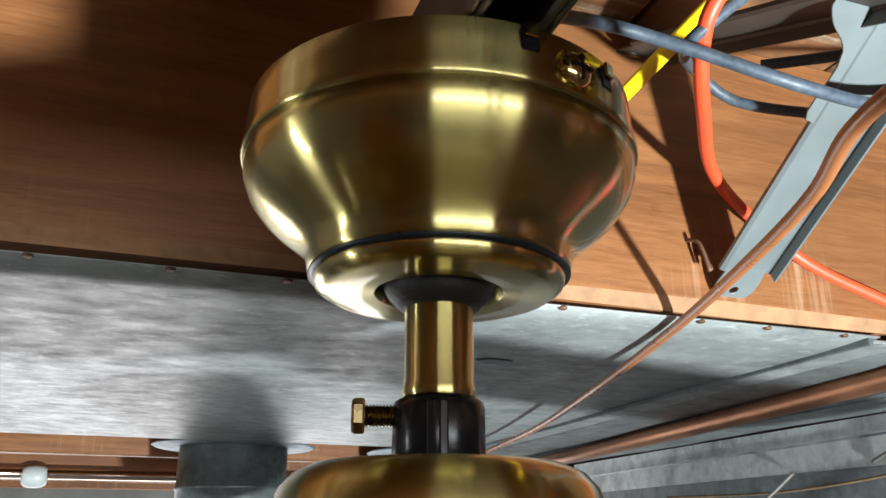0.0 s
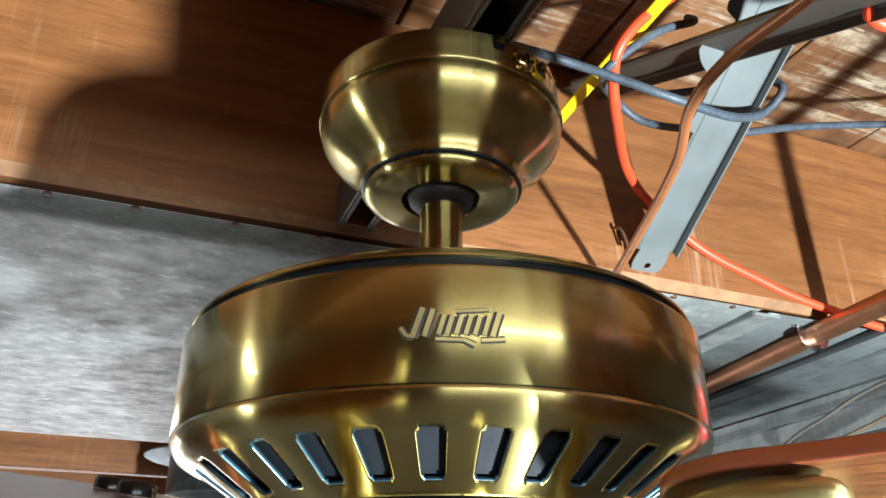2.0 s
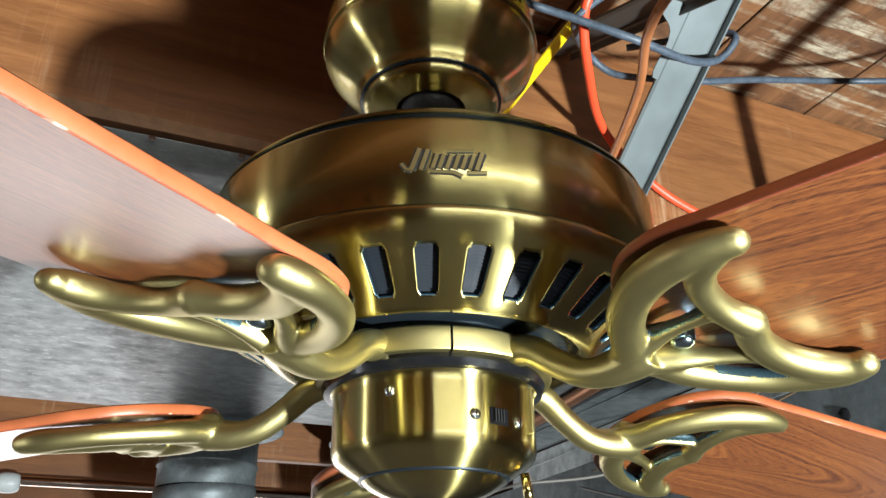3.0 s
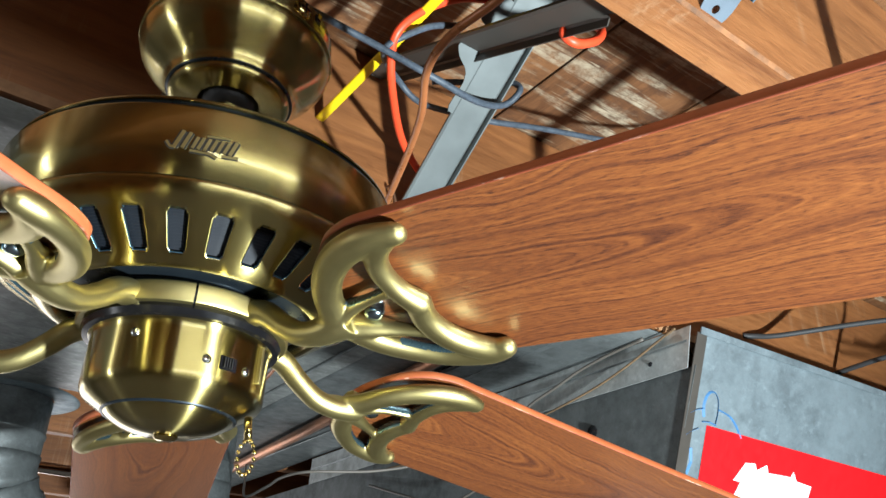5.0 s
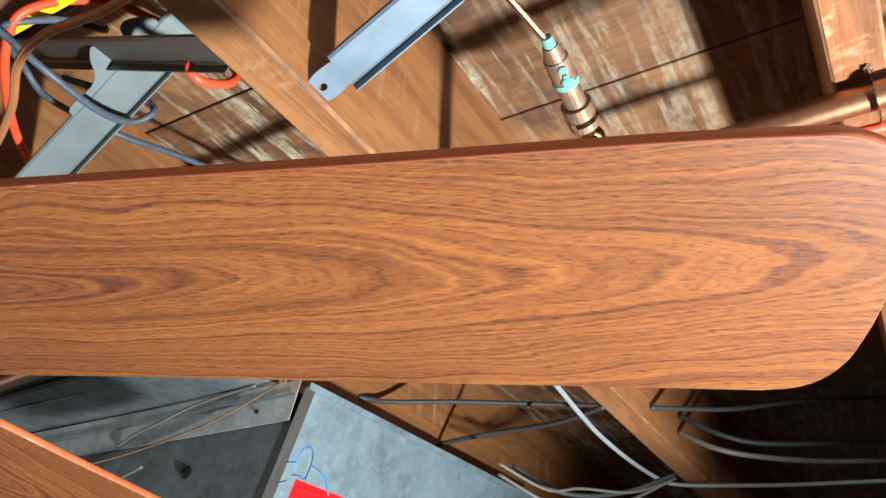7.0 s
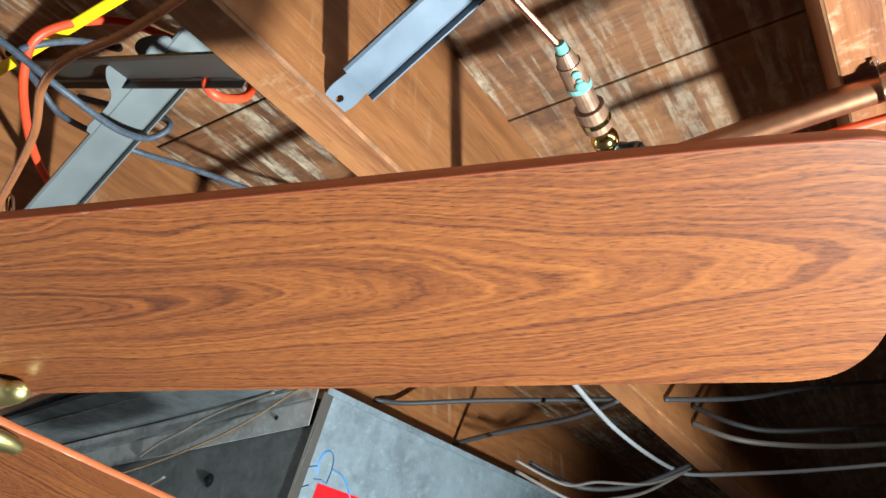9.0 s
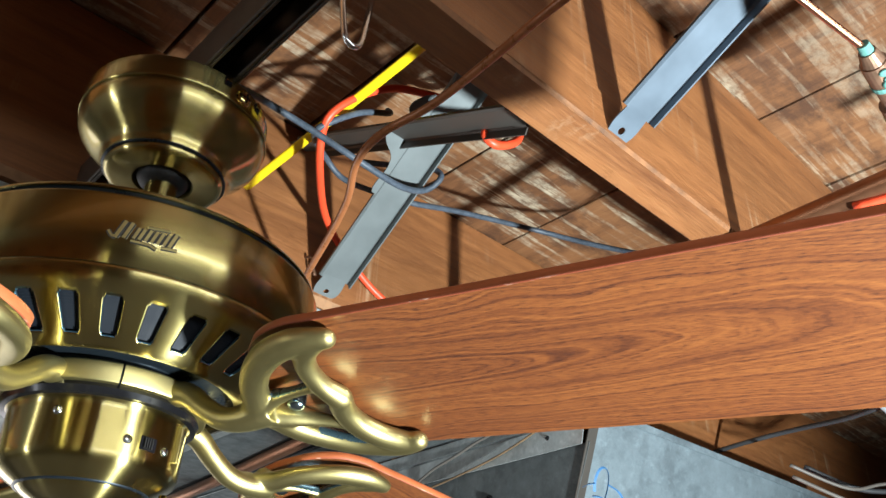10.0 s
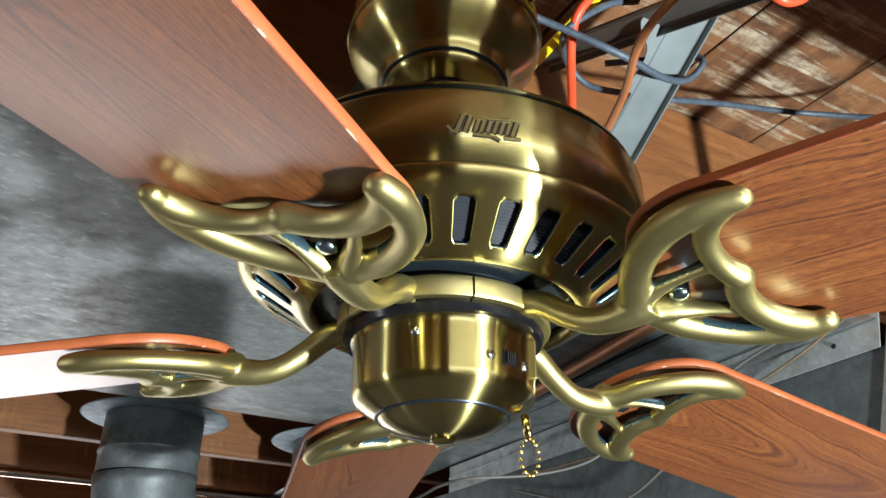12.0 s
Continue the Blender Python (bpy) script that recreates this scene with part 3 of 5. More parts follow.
def bowl():
    pr = [(r, z - FZ) for r, z in BOWL]
    ob = part("vented_bowl", lathe(bmesh.new(), pr, 720, keep=vent_keep(BOWL)), BRASS, housing, "brass bowl with radial vent slots", smooth=True)
    ob.data.set_sharp_from_angle(angle=radians(40))
    s = ob.modifiers.new("thick", "SOLIDIFY")
    s.thickness, s.offset, s.material_offset_rim = 0.0022, -1, 1
    ob.data.materials.append(VENT_RIM)
    bm = bmesh.new()
    pr = [(0.130, 1.829), (0.124, 1.8235)]
    for k in range(15):
        pr += [(0.1235 - 0.0018 * k, 1.8228 - 0.0012 * k), (0.1228 - 0.0018 * k, 1.8222 - 0.0012 * k + 0.0009)]
    lathe(bm, [(r, z - FZ) for r, z in pr], 96)
    part("motor_core", bm, WINDINGS, housing, "black ribbed motor windings")


bowl()


def badge():
    """A raised swash emblem, drawn as plain slanted shapes."""
    bm = bmesh.new()
    R = 0.1390

    def at(a, z, d):
        a = radians(-90.6 + a)
        return Vector(((R + d) * math.cos(a), (R + d) * math.sin(a), z - FZ))

    def bar(x0, z0, x1, z1, w, d):
        p, q = Vector((x0, z0)), Vector((x1, z1))
        n = Vector((-(q - p).y, (q - p).x)).normalized() * w / 2
        low, top = [], []
        for c in (p + n, p - n, q - n, q + n):
            low.append(bm.verts.new(at(c.x / 0.00242, c.y + 1.8555, -0.001)))
            top.append(bm.verts.new(at(c.x / 0.00242, c.y + 1.8555, d)))
        bm.faces.new(top)
        for k in range(4):
            bm.faces.new((low[k], low[(k + 1) % 4], top[(k + 1) % 4], top[k]))

    BARS = [(-0.0168, -0.0052, -0.0128, 0.0066, 1.5), (-0.0122, -0.0050, -0.0088, 0.0060, 1.4)]
    BARS += [(x, -0.0044, x + 0.0024, 0.0034, 1.3) for x in (-0.0068, -0.0036, 0.0000, 0.0036, 0.0072, 0.0108)] + [(0.0140, -0.0050, 0.0172, 0.0050, 1.5)]
    BARS += [(-0.0215, -0.0014, -0.0190, -0.0048, 1.0), (-0.0190, -0.0048, -0.0165, -0.0050, 1.0), (-0.0080, -0.0062, 0.0030, -0.0066, 0.9), (0.0030, -0.0066, 0.0072, -0.0086, 1.0), (0.0096, -0.0066, 0.0190, -0.0058, 0.9), (0.0000, 0.0050, 0.0130, 0.0060, 0.7)]

    bar(*BARS[0][:4], 0.0028 * BARS[0][4], 0.0003)
    bmesh.ops.recalc_face_normals(bm, faces=bm.faces)
    e = part("emblem", bm, LOGO_DARK, housing, "dark outlined raised emblem of slanted bars")
    for one in BARS[1:]:
        bm = bmesh.new()
        bar(*one[:4], 0.0028 * one[4], 0.0003)
        bmesh.ops.recalc_face_normals(bm, faces=bm.faces)
        part("emblem_outline", bm, LOGO_DARK, e)
    for one in BARS:
        bm = bmesh.new()
        bar(*one[:4], 0.0013 * one[4], 0.0009)
        bmesh.ops.recalc_face_normals(bm, faces=bm.faces)
        part("emblem_bar", bm, CAST, e)


badge()

# flywheel between the bowl and the switch housing
turned("flywheel", [(0.0880, 1.8090), (0.0850, 1.8070), (0.0700, 1.8045), (0.0640, 1.8040), (0.0620, 1.7860), (0.0500, 1.7850), (0.0480, 1.7780)], DARK_GAP, fan, "dark flywheel ring", 96, 0)
switch_housing = turned("switch_housing", [(0.0560, 1.7850), (0.0600, 1.7845), (0.0606, 1.7800), (0.0592, 1.7785), (0.0586, 1.7770), (0.0583, 1.7740), (0.0583, 1.7478), (0.0581, 1.7452), (0.0574, 1.7430), (0.0562, 1.7412), (0.0545, 1.7398), (0.0480, 1.7356), (0.0425, 1.7322), (0.0416, 1.7315)], BRASS, fan, "brushed brass switch housing", 128, 0, thick=0.001)
turned("cap", [(0.0414, 1.7322), (0.0404, 1.7308), (0.0375, 1.7286), (0.0290, 1.7242), (0.0180, 1.7212), (0.0080, 1.7203), (0.0, 1.7202)], BRASS, switch_housing, "", 96, 0.003)
turned("cap_groove", [(0.0430, 1.7326), (0.0424, 1.7316), (0.0410, 1.7312)], DARK_GAP, switch_housing, "", 96, 0)
turned("finial", [(0.0075, 1.7206), (0.0078, 1.7190), (0.0060, 1.7175), (0.0, 1.7170)], POLISHED, switch_housing, "", 24, 0)
turned("black_gap", [(0.0640, 1.7875), (0.0655, 1.7840), (0.0640, 1.7800), (0.0600, 1.7795)], BLACK_PAINT, switch_housing, "black rubber rim", 96, 0)


def switch_fittings():
    for az, z in ((-116.6, 1.7691), (-72.1, 1.7563), (-43.1, 1.7558)):
        m = pose(0, 0, z - FZ, 0, 0, az) @ pose(0.0582, 0, 0, 0, 90, 0)
        sc = part("screw", lathe(bmesh.new(), [(0.0030, 0.0), (0.0028, 0.0010), (0.0016, 0.0016), (0.0, 0.0018)], 16), CHROME, switch_housing, "small plated screw", m, smooth=True)
        part("screw_slot", box(bmesh.new(), (-0.0022, -0.0003, 0.0011), (0.0022, 0.0003, 0.0019)), BLACK_PAINT, sc)
    m = pose(0, 0, 1.7568 - FZ, 0, 0, -57.5) @ pose(0.0580, 0, 0, 0, 90, 0)
    sw = part("slide_switch", box(bmesh.new(), (-0.0046, -0.0062, -0.001), (0.0046, 0.0062, 0.0006), 0.0005), BLACK_PAINT, switch_housing, "black reversing slide switch", m)
    bm = bmesh.new()
    for k in range(4):
        box(bm, (-0.0034, -0.0042 + 0.0018 * k, 0.0006), (0.0034, -0.0034 + 0.0018 * k, 0.0024))
    part("knob", bm, BLACK_CAST, sw)
    m = pose(0, 0, 0, 0, 0, -30)
    part("seam_tab", box(bmesh.new(), (0.0575, -0.0014, 1.7520 - FZ), (0.0610, 0.0014, 1.7770 - FZ), 0.0005), CAST, switch_housing, "", m)
    # pull chain
    ch = part("pull_chain", cyl(bmesh.new(), (0.0470, 0, 1.7345 - FZ), (0.0490, 0, 1.7195 - FZ), 0.0026), POLISHED, switch_housing, "short beaded brass pull chain", pose(0.0065, 0.0075, 0, 0, 0, -24), smooth=True)
    random.seed(5)
    n = 15
    for k in range(n):
        a = 2 * math.pi * k / n
        bm = bmesh.new()
        bmesh.ops.create_icosphere(bm, subdivisions=1, radius=0.0017, matrix=Matrix.Translation((0.0490 + 0.0056 * math.sin(a), 0, 1.7085 - FZ + 0.0110 * math.cos(a))))
        part("bead", bm, POLISHED, ch, smooth=True)


switch_fittings()

# blade irons and blades
TILT_B, R_MID, Z_B = -11.1, 0.222, 1.7718
ARM_AZ = -49.47
# how each blade sits on its iron: sideways shift and turn in its own plane
# how far each arm sags below the level
SAG = [0.0, 3.4, 2.9, 3.4, 0.0]
SEAT = [(0.004, 0.0), (0.004, 2.5), (0.0, 0.0), (0.0, 0.0), (-0.0085, -1.2)]


def droop(k):
    return pose(0.18, SEAT[k][0], 0.0088) @ pose(0, 0, 0, 0, 2.1, SEAT[k][1]) @ pose(-0.18, 0, 0)


def outline_mesh(loops, thick, bevel, res=3):
    """A flat casting with holes and rounded edges, from closed smooth outlines."""
    cu = bpy.data.curves.new("outline", "CURVE")
    cu.dimensions, cu.fill_mode = "2D", "BOTH"
    cu.offset, cu.extrude, cu.bevel_depth, cu.bevel_resolution, cu.resolution_u = -bevel, thick / 2 - bevel, bevel, res, 6
    for loop in loops:
        sp = cu.splines.new("BEZIER")
        sp.bezier_points.add(len(loop) - 1)
        for bp, p in zip(sp.bezier_points, loop):
            bp.co = (p[0], p[1], 0)
            bp.handle_left_type = bp.handle_right_type = "AUTO" if len(p) < 3 else "VECTOR"
        sp.use_cyclic_u = True
    tmp = new("outline_tmp", cu)
    me = bpy.data.meshes.new_from_object(tmp.evaluated_get(bpy.context.evaluated_depsgraph_get()))
    bpy.data.objects.remove(tmp)
    bpy.data.curves.remove(cu)
    bm = bmesh.new()
    bm.from_mesh(me)
    bmesh.ops.remove_doubles(bm, verts=bm.verts, dist=2e-5)
    bm.normal_update()
    bpy.data.meshes.remove(me)
    return bm


HOLE_A = [(0.189, -0.041), (0.180, -0.0185), (0.169, -0.0155), (0.158, -0.015), (0.167, -0.0275), (0.179, -0.037)]
HOLE_B = [(0.178, -0.009), (0.186, 0.008), (0.182, 0.020), (0.1745, 0.0145), (0.164, 0.0065), (0.1655, -0.004)]
HOLE_C = [(0.166, 0.033), (0.178, 0.034), (0.188, 0.049), (0.192, 0.058), (0.181, 0.052), (0.170, 0.043)]

# the bracket's round bars: (x, y, radius) in millimetres
NEAR_WING = [(120, 0, 5.5), (131, -1.5, 7.6), (141, -9, 9.0), (150, -26, 8.8), (162.5, -41, 9.0), (178.5, -52.5, 9.4), (195, -58, 9.2), (207, -58.5, 8.4), (217, -57, 7.2)]
FAR_WING = [(120, 0, 5.5), (131, 1.5, 7.6), (141, 10, 8.8), (149, 27.5, 8.6), (162, 43, 7.8), (178, 55, 7.4), (194, 60.5, 7.6), (207, 61.5, 8.2), (217, 59.5, 7.6)]
NEAR_RIM = [(213, -57, 7.0), (205, -53, 7.6), (197.5, -45.5, 7.0), (192.5, -35.5, 6.7), (190.5, -24, 6.6), (191, -12, 6.9), (194.5, 0, 8.0)]
FAR_RIM = [(214, 59.5, 7.2), (206, 55.5, 8.2), (198, 47.5, 8.5), (192, 36.5, 8.6), (189.5, 25, 8.3), (190, 13, 8.0), (194.5, 0, 8.0)]
NEAR_STRUT = [(138, -3, 8.0), (152, -8, 5.0), (168, -11.5, 3.0), (187, -15, 3.6)]
FAR_STRUT = [(138, 4, 8.0), (153, 12.5, 6.0), (166, 20.5, 3.8), (178, 27, 3.2), (191, 34, 4.0)]


def inside(loop, x, y):
    hit = False
    for (x0, y0), (x1, y1) in zip(loop, loop[1:] + loop[:1]):
        if (y0 > y) != (y1 > y) and x < (x1 - x0) * (y - y0) / (y1 - y0) + x0:
            hit = not hit
    return hit


def grown(loop, g):
    cx, cy = sum(p[0] for p in loop) / len(loop), sum(p[1] for p in loop) / len(loop)
    return [(cx + (p[0] - cx) * g, cy + (p[1] - cy) * g) for p in loop]


def iron_bm():
    """Neck and winged bracket in one casting: round bars run together, bluish on the walls of the openings."""
    bm = bmesh.new()
    seat = pose(0, 0, Z_B - FZ + 0.003, TILT_B, 0, 0) @ pose(0, 0, -0.0013)
    path = spline([(0.060, 0, 1.7935 - FZ), (0.076, 0, 1.7900 - FZ), (0.091, 0, 1.7795 - FZ), (0.107, 0, 1.7705 - FZ), (0.122, 0, 1.7680 - FZ), (0.136, 0, 1.7695 - FZ), (0.146, 0, 1.7718 - FZ)], 6)
    n = len(path)
    sweep(bm, path, [0.0108 - 0.0020 * math.sin(math.pi * min(1.0, 1.2 * i / n)) for i in range(n)], 16, 0.85)
    bmesh.ops.transform(bm, matrix=seat.inverted(), verts=bm.verts)
    for bars, lift, flat in ((NEAR_WING, -0.0020, 0.78), (FAR_WING, -0.0012, 0.82), (NEAR_RIM, -0.0014, 0.92), (FAR_RIM, -0.0014, 0.84), (NEAR_STRUT, -0.0004, 1.4), (FAR_STRUT, -0.0004, 1.3)):
        pts = spline([(x * 0.001, y * 0.001, r * 0.001) for x, y, r in bars], 8)
        path, radii = [Vector((p.x, p.y, lift)) for p in pts], [p.z for p in pts]
        # round both ends
        for end, inner in ((0, 1), (-1, -2)):
            d = (path[end] - path[inner]).normalized()
            r, p = radii[end], path[end].copy()
            caps = [(p + d * r * math.sin(a), max(r * math.cos(a), 0.0004)) for a in (0.5, 0.9, 1.25, 1.5)]
            if end == 0:
                path, radii = [c[0] for c in caps[::-1]] + path, [c[1] for c in caps[::-1]] + radii
            else:
                path, radii = path + [c[0] for c in caps], radii + [c[1] for c in caps]
        tube = bmesh.new()
        sweep(tube, path, radii, 16, flat)
        me = bpy.data.meshes.new("bar")
        tube.to_mesh(me)
        tube.free()
        bm.from_mesh(me)
        bpy.data.meshes.remove(me)
    me = bpy.data.meshes.new("bars")
    bm.to_mesh(me)
    bm.free()
    tmp = new("bars_tmp", me)
    rm = tmp.modifiers.new("cast", "REMESH")
    rm.mode, rm.voxel_size = "VOXEL", 0.00085
    sm = tmp.modifiers.new("soften", "SMOOTH")
    sm.factor, sm.iterations = 0.5, 10
    cast = bpy.data.meshes.new_from_object(tmp.evaluated_get(bpy.context.evaluated_depsgraph_get()))
    bpy.data.objects.remove(tmp)
    bpy.data.meshes.remove(me)
    out = bmesh.new()
    out.from_mesh(cast)
    bpy.data.meshes.remove(cast)
    out.normal_update()
    # faces inside the openings take the darker bluish material
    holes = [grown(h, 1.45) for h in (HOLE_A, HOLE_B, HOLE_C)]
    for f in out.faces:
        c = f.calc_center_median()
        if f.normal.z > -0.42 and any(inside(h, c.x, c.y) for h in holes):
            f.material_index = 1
    bmesh.ops.transform(out, matrix=seat, verts=out.verts)
    return out


def flange_bm():
    bm = bmesh.new()
    pr = [(0.0600, 1.8000), (0.0680, 1.8002), (0.0694, 1.7990), (0.0700, 1.7880), (0.0690, 1.7866), (0.0600, 1.7866)]
    lathe(bm, [(r, z - FZ) for r, z in pr], 24, -35.4, 35.4)
    # close the two ends
    bm.verts.ensure_lookup_table()
    b = [e for e in bm.edges if e.is_boundary]
    bmesh.ops.holes_fill(bm, edges=b, sides=0)
    bmesh.ops.recalc_face_normals(bm, faces=bm.faces)
    return bm


def blade_bm():
    bl = [(0.141, 0.0), (0.147, 0.032), (0.160, 0.054), (0.184, 0.067), (0.215, 0.0688), (0.30, 0.0705, 1), (0.45, 0.0745, 1), (0.632, 0.0794, 1), (0.650, 0.0752), (0.662, 0.062), (0.668, 0.038), (0.670, 0.004), (0.669, -0.030), (0.6655, -0.053), (0.656, -0.068), (0.641, -0.0772), (0.622, -0.0790), (0.45, -0.0745, 1), (0.30, -0.0705, 1), (0.215, -0.0688), (0.184, -0.067), (0.160, -0.054), (0.147, -0.032)]
    bm = outline_mesh([bl], 0.0062, 0.0006, 0)
    for f in bm.faces:
        f.material_index = 1 if abs(f.normal.z) < 0.3 else (2 if f.normal.z > -0.95 and f.normal.z < -0.3 else 0)
    return bm


def fan_arms():
    first = {}
    for k in range(5):
        az = ARM_AZ + 72 * k
        base = pose(0, 0, 0, 0, 0, az) @ pose(0.065, 0, -0.008) @ pose(0, 0, 0, 0, SAG[k], 0) @ pose(-0.065, 0, 0.008)
        tilt = base @ pose(0, 0, Z_B - FZ + 0.003, TILT_B, 0, 0)
        if not first:
            first["iron"] = iron_bm(), flange_bm(), blade_bm()
            i, f, b = first["iron"]
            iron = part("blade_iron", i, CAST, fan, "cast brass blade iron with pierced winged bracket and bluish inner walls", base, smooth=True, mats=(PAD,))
            fl = part("hub_flange", f, CAST, iron)
            fl.data.set_sharp_from_angle(angle=radians(40))
            blade = part("blade", b, BLADE_WOOD, fan, "teak laminate fan blade with an orange-red edge", tilt @ droop(k), mats=(BLADE_EDGE, BLADE_CHIP))
            screws = []
            for x, y in ((0.1610, 0.003),):
                sm = base.inverted() @ tilt @ pose(x, y, -0.001)
                s = part("blade_screw", lathe(bmesh.new(), [(0.0, -0.0030), (0.0030, -0.0028), (0.0052, -0.0014), (0.0058, 0.0004), (0.0058, 0.0070)], 16), BLUE_STEEL, iron, "bluish plated screw head", sm, smooth=True)
                screws.append(s)
            for x, y in ((0.185, 0.03), (0.185, -0.03), (0.2, 0.0)):
                s = part("blade_bolt", lathe(bmesh.new(), [(0.0, 0.0042), (0.005, 0.0040), (0.006, 0.0028), (0.006, 0.0)], 12), BLACK_PAINT, iron, "dark bolt head above the blade", base.inverted() @ tilt @ pose(x, y, 0.0119), smooth=True)
                screws.append(s)
            first["obs"] = iron, blade, [fl] + screws
            continue
        iron, blade, subs = first["obs"]
        ic = iron.copy()
        scene.collection.objects.link(ic)
        ic.matrix_basis = base
        for s in subs:
            sc = s.copy()
            scene.collection.objects.link(sc)
            sc.parent = ic
        bc = blade.copy()
        scene.collection.objects.link(bc)
        bc.matrix_basis = tilt @ droop(k)


fan_arms()

# ---- steel rail that carries the fan ----
def rail():
    t = thing("mounting_rail", "dark slotted steel channel spanning two joists above the fan", "rail", FRAME)
    u0, u1, z0, z1 = 0.078, 0.110, 2.0585, 2.100
    va, vb = 0.063, 0.469
    part("flange", box(bmesh.new(), (u0, va, z0), (u0 + 0.003, vb, z1), 0.001), RAIL_STEEL, t)
    part("flange", box(bmesh.new(), (u1 - 0.003, va, z0), (u1, vb, z1), 0.001), RAIL_STEEL, t)
    part("lip", box(bmesh.new(), (u0 + 0.003, va, z0), (u0 + 0.0065, vb, z0 + 0.003), 0.001), RAIL_STEEL, t)
    part("lip", box(bmesh.new(), (u1 - 0.0065, va, z0), (u1 - 0.003, vb, z0 + 0.003), 0.001), RAIL_STEEL, t)
    # web with slots
    bm = bmesh.new()
    slots = [0.10, 0.148, 0.196, 0.348, 0.396, 0.444]
    xs = [u0 + 0.003, 0.0855, 0.0985, u1 - 0.003]
    box(bm, (xs[0], va, z1 - 0.003), (xs[1], vb, z1))
    box(bm, (xs[2], va, z1 - 0.003), (xs[3], vb, z1))
    edges = [va] + [e for s in slots for e in (s - 0.012, s + 0.012)] + [vb]
    for a, b in zip(edges[::2], edges[1::2]):
        box(bm, (xs[1], a, z1 - 0.003), (xs[2], b, z1))
    part("web", bm, BLACK_PAINT, t, "black slotted web")
    bm = bmesh.new()
    pr = []
    z = 2.052
    while z < 2.096:
        pr += [(0.0040, z), (0.0032, z + 0.0009)]
        z += 0.0018
    lathe(bm, [(0, 2.052)] + pr, 16)
    part("stud", bm, BLACK_PAINT, t, "threaded black stud", pose(0.094, 0.235, 0))


rail()


# ---- cross bridging ----
def strut(a, b, width, mat, label, tab=False):
    """A folded steel bridging strut between two points (u, v, z)."""
    A, B = Vector(a), Vector(b)
    d = (B - A)
    L = d.length
    x = d.normalized()
    y = Vector((1, 0, 0))
    y = (y - x * y.dot(x)).normalized()
    zz = x.cross(y)
    m = Matrix((( x.x, y.x, zz.x, A.x), (x.y, y.y, zz.y, A.y), (x.z, y.z, zz.z, A.z), (0, 0, 0, 1)))
    t = thing("bridging_strut", label, "bridging", FRAME @ m, "cross bridging")
    w = width / 2
    s = 1 if zz.z > 0 else -1
    bm = bmesh.new()
    # shallow channel: web, two folded sides
    pr = [(-w, 0.004 * s), (-w, 0.0015 * s), (-w + 0.002, 0), (w - 0.003, 0), (w, -0.002 * s), (w, -0.010 * s)]
    ra = [bm.verts.new((0.022, p[0], p[1])) for p in pr]
    rb = [bm.verts.new((L - 0.022, p[0], p[1])) for p in pr]
    for k in range(5):
        bm.faces.new((ra[k], ra[k + 1], rb[k + 1], rb[k]))
    ob = part("channel", bm, mat, t)
    so = ob.modifiers.new("thick", "SOLIDIFY")
    so.thickness, so.offset = 0.0016, 0
    for x0, x1 in ((-0.006, 0.026), (L - 0.026, L + 0.006)):
        lo = min(x0, x1)
        loops = [[(lo, -w * 0.62), (lo + 0.004, -w * 0.8), (lo + 0.032, -w * 0.8, 1), (lo + 0.032, w * 0.8, 1), (lo + 0.004, w * 0.8), (lo, w * 0.62)]]
        cx = lo + (0.008 if x0 < 0 else 0.024)
        loops.append([(cx + 0.0035 * math.cos(k * math.pi / 3), 0.0035 * math.sin(k * math.pi / 3)) for k in range(6)])
        bmo = outline_mesh(loops, 0.0016, 0.0003, 0)
        part("ear", bmo, mat, t, m=pose(0, 0, 0))
    if tab:
        # a torn, hooked tab left along one side of the fold
        hooked = [(0.34, 0.0), (0.45, 0.010), (0.495, 0.030), (0.515, 0.033), (0.53, 0.018), (0.565, 0.012), (0.59, 0.026), (0.62, 0.024), (0.65, 0.0)]
        bmo = outline_mesh([[(q * L, -w - out + 0.001) for q, out in hooked]], 0.0016, 0.0003, 0)
        part("hooked_tab", bmo, mat, t, "hook-shaped sheet tab", pose(0, 0, 0.001 * s))
    return t


strut((0.397, 0.466, 2.074), (0.350, 0.066, 2.272), 0.041, BRIDGE, "pale grey folded steel bridging strut between joists", tab=True)
strut((0.330, 0.066, 2.082), (0.330, 0.466, 2.270), 0.034, BRIDGE_DARK, "dull brown-grey steel bridging strut between joists")
strut((0.388, 0.015, 2.066), (0.388, -0.358, 2.270), 0.036, BRIDGE_BLUE, "blue-grey folded steel bridging strut between joists")


# ---- cables and tubes ----
def cable(name, pts, r, mat, label, category="cable", flat=1.0, group=""):
    bm = sweep(bmesh.new(), spline(pts, 8), r, 12, flat)
    ob = link_mesh(name, bm, mat, True)
    ob.matrix_basis = FRAME
    return tagged(ob, label, category, group)


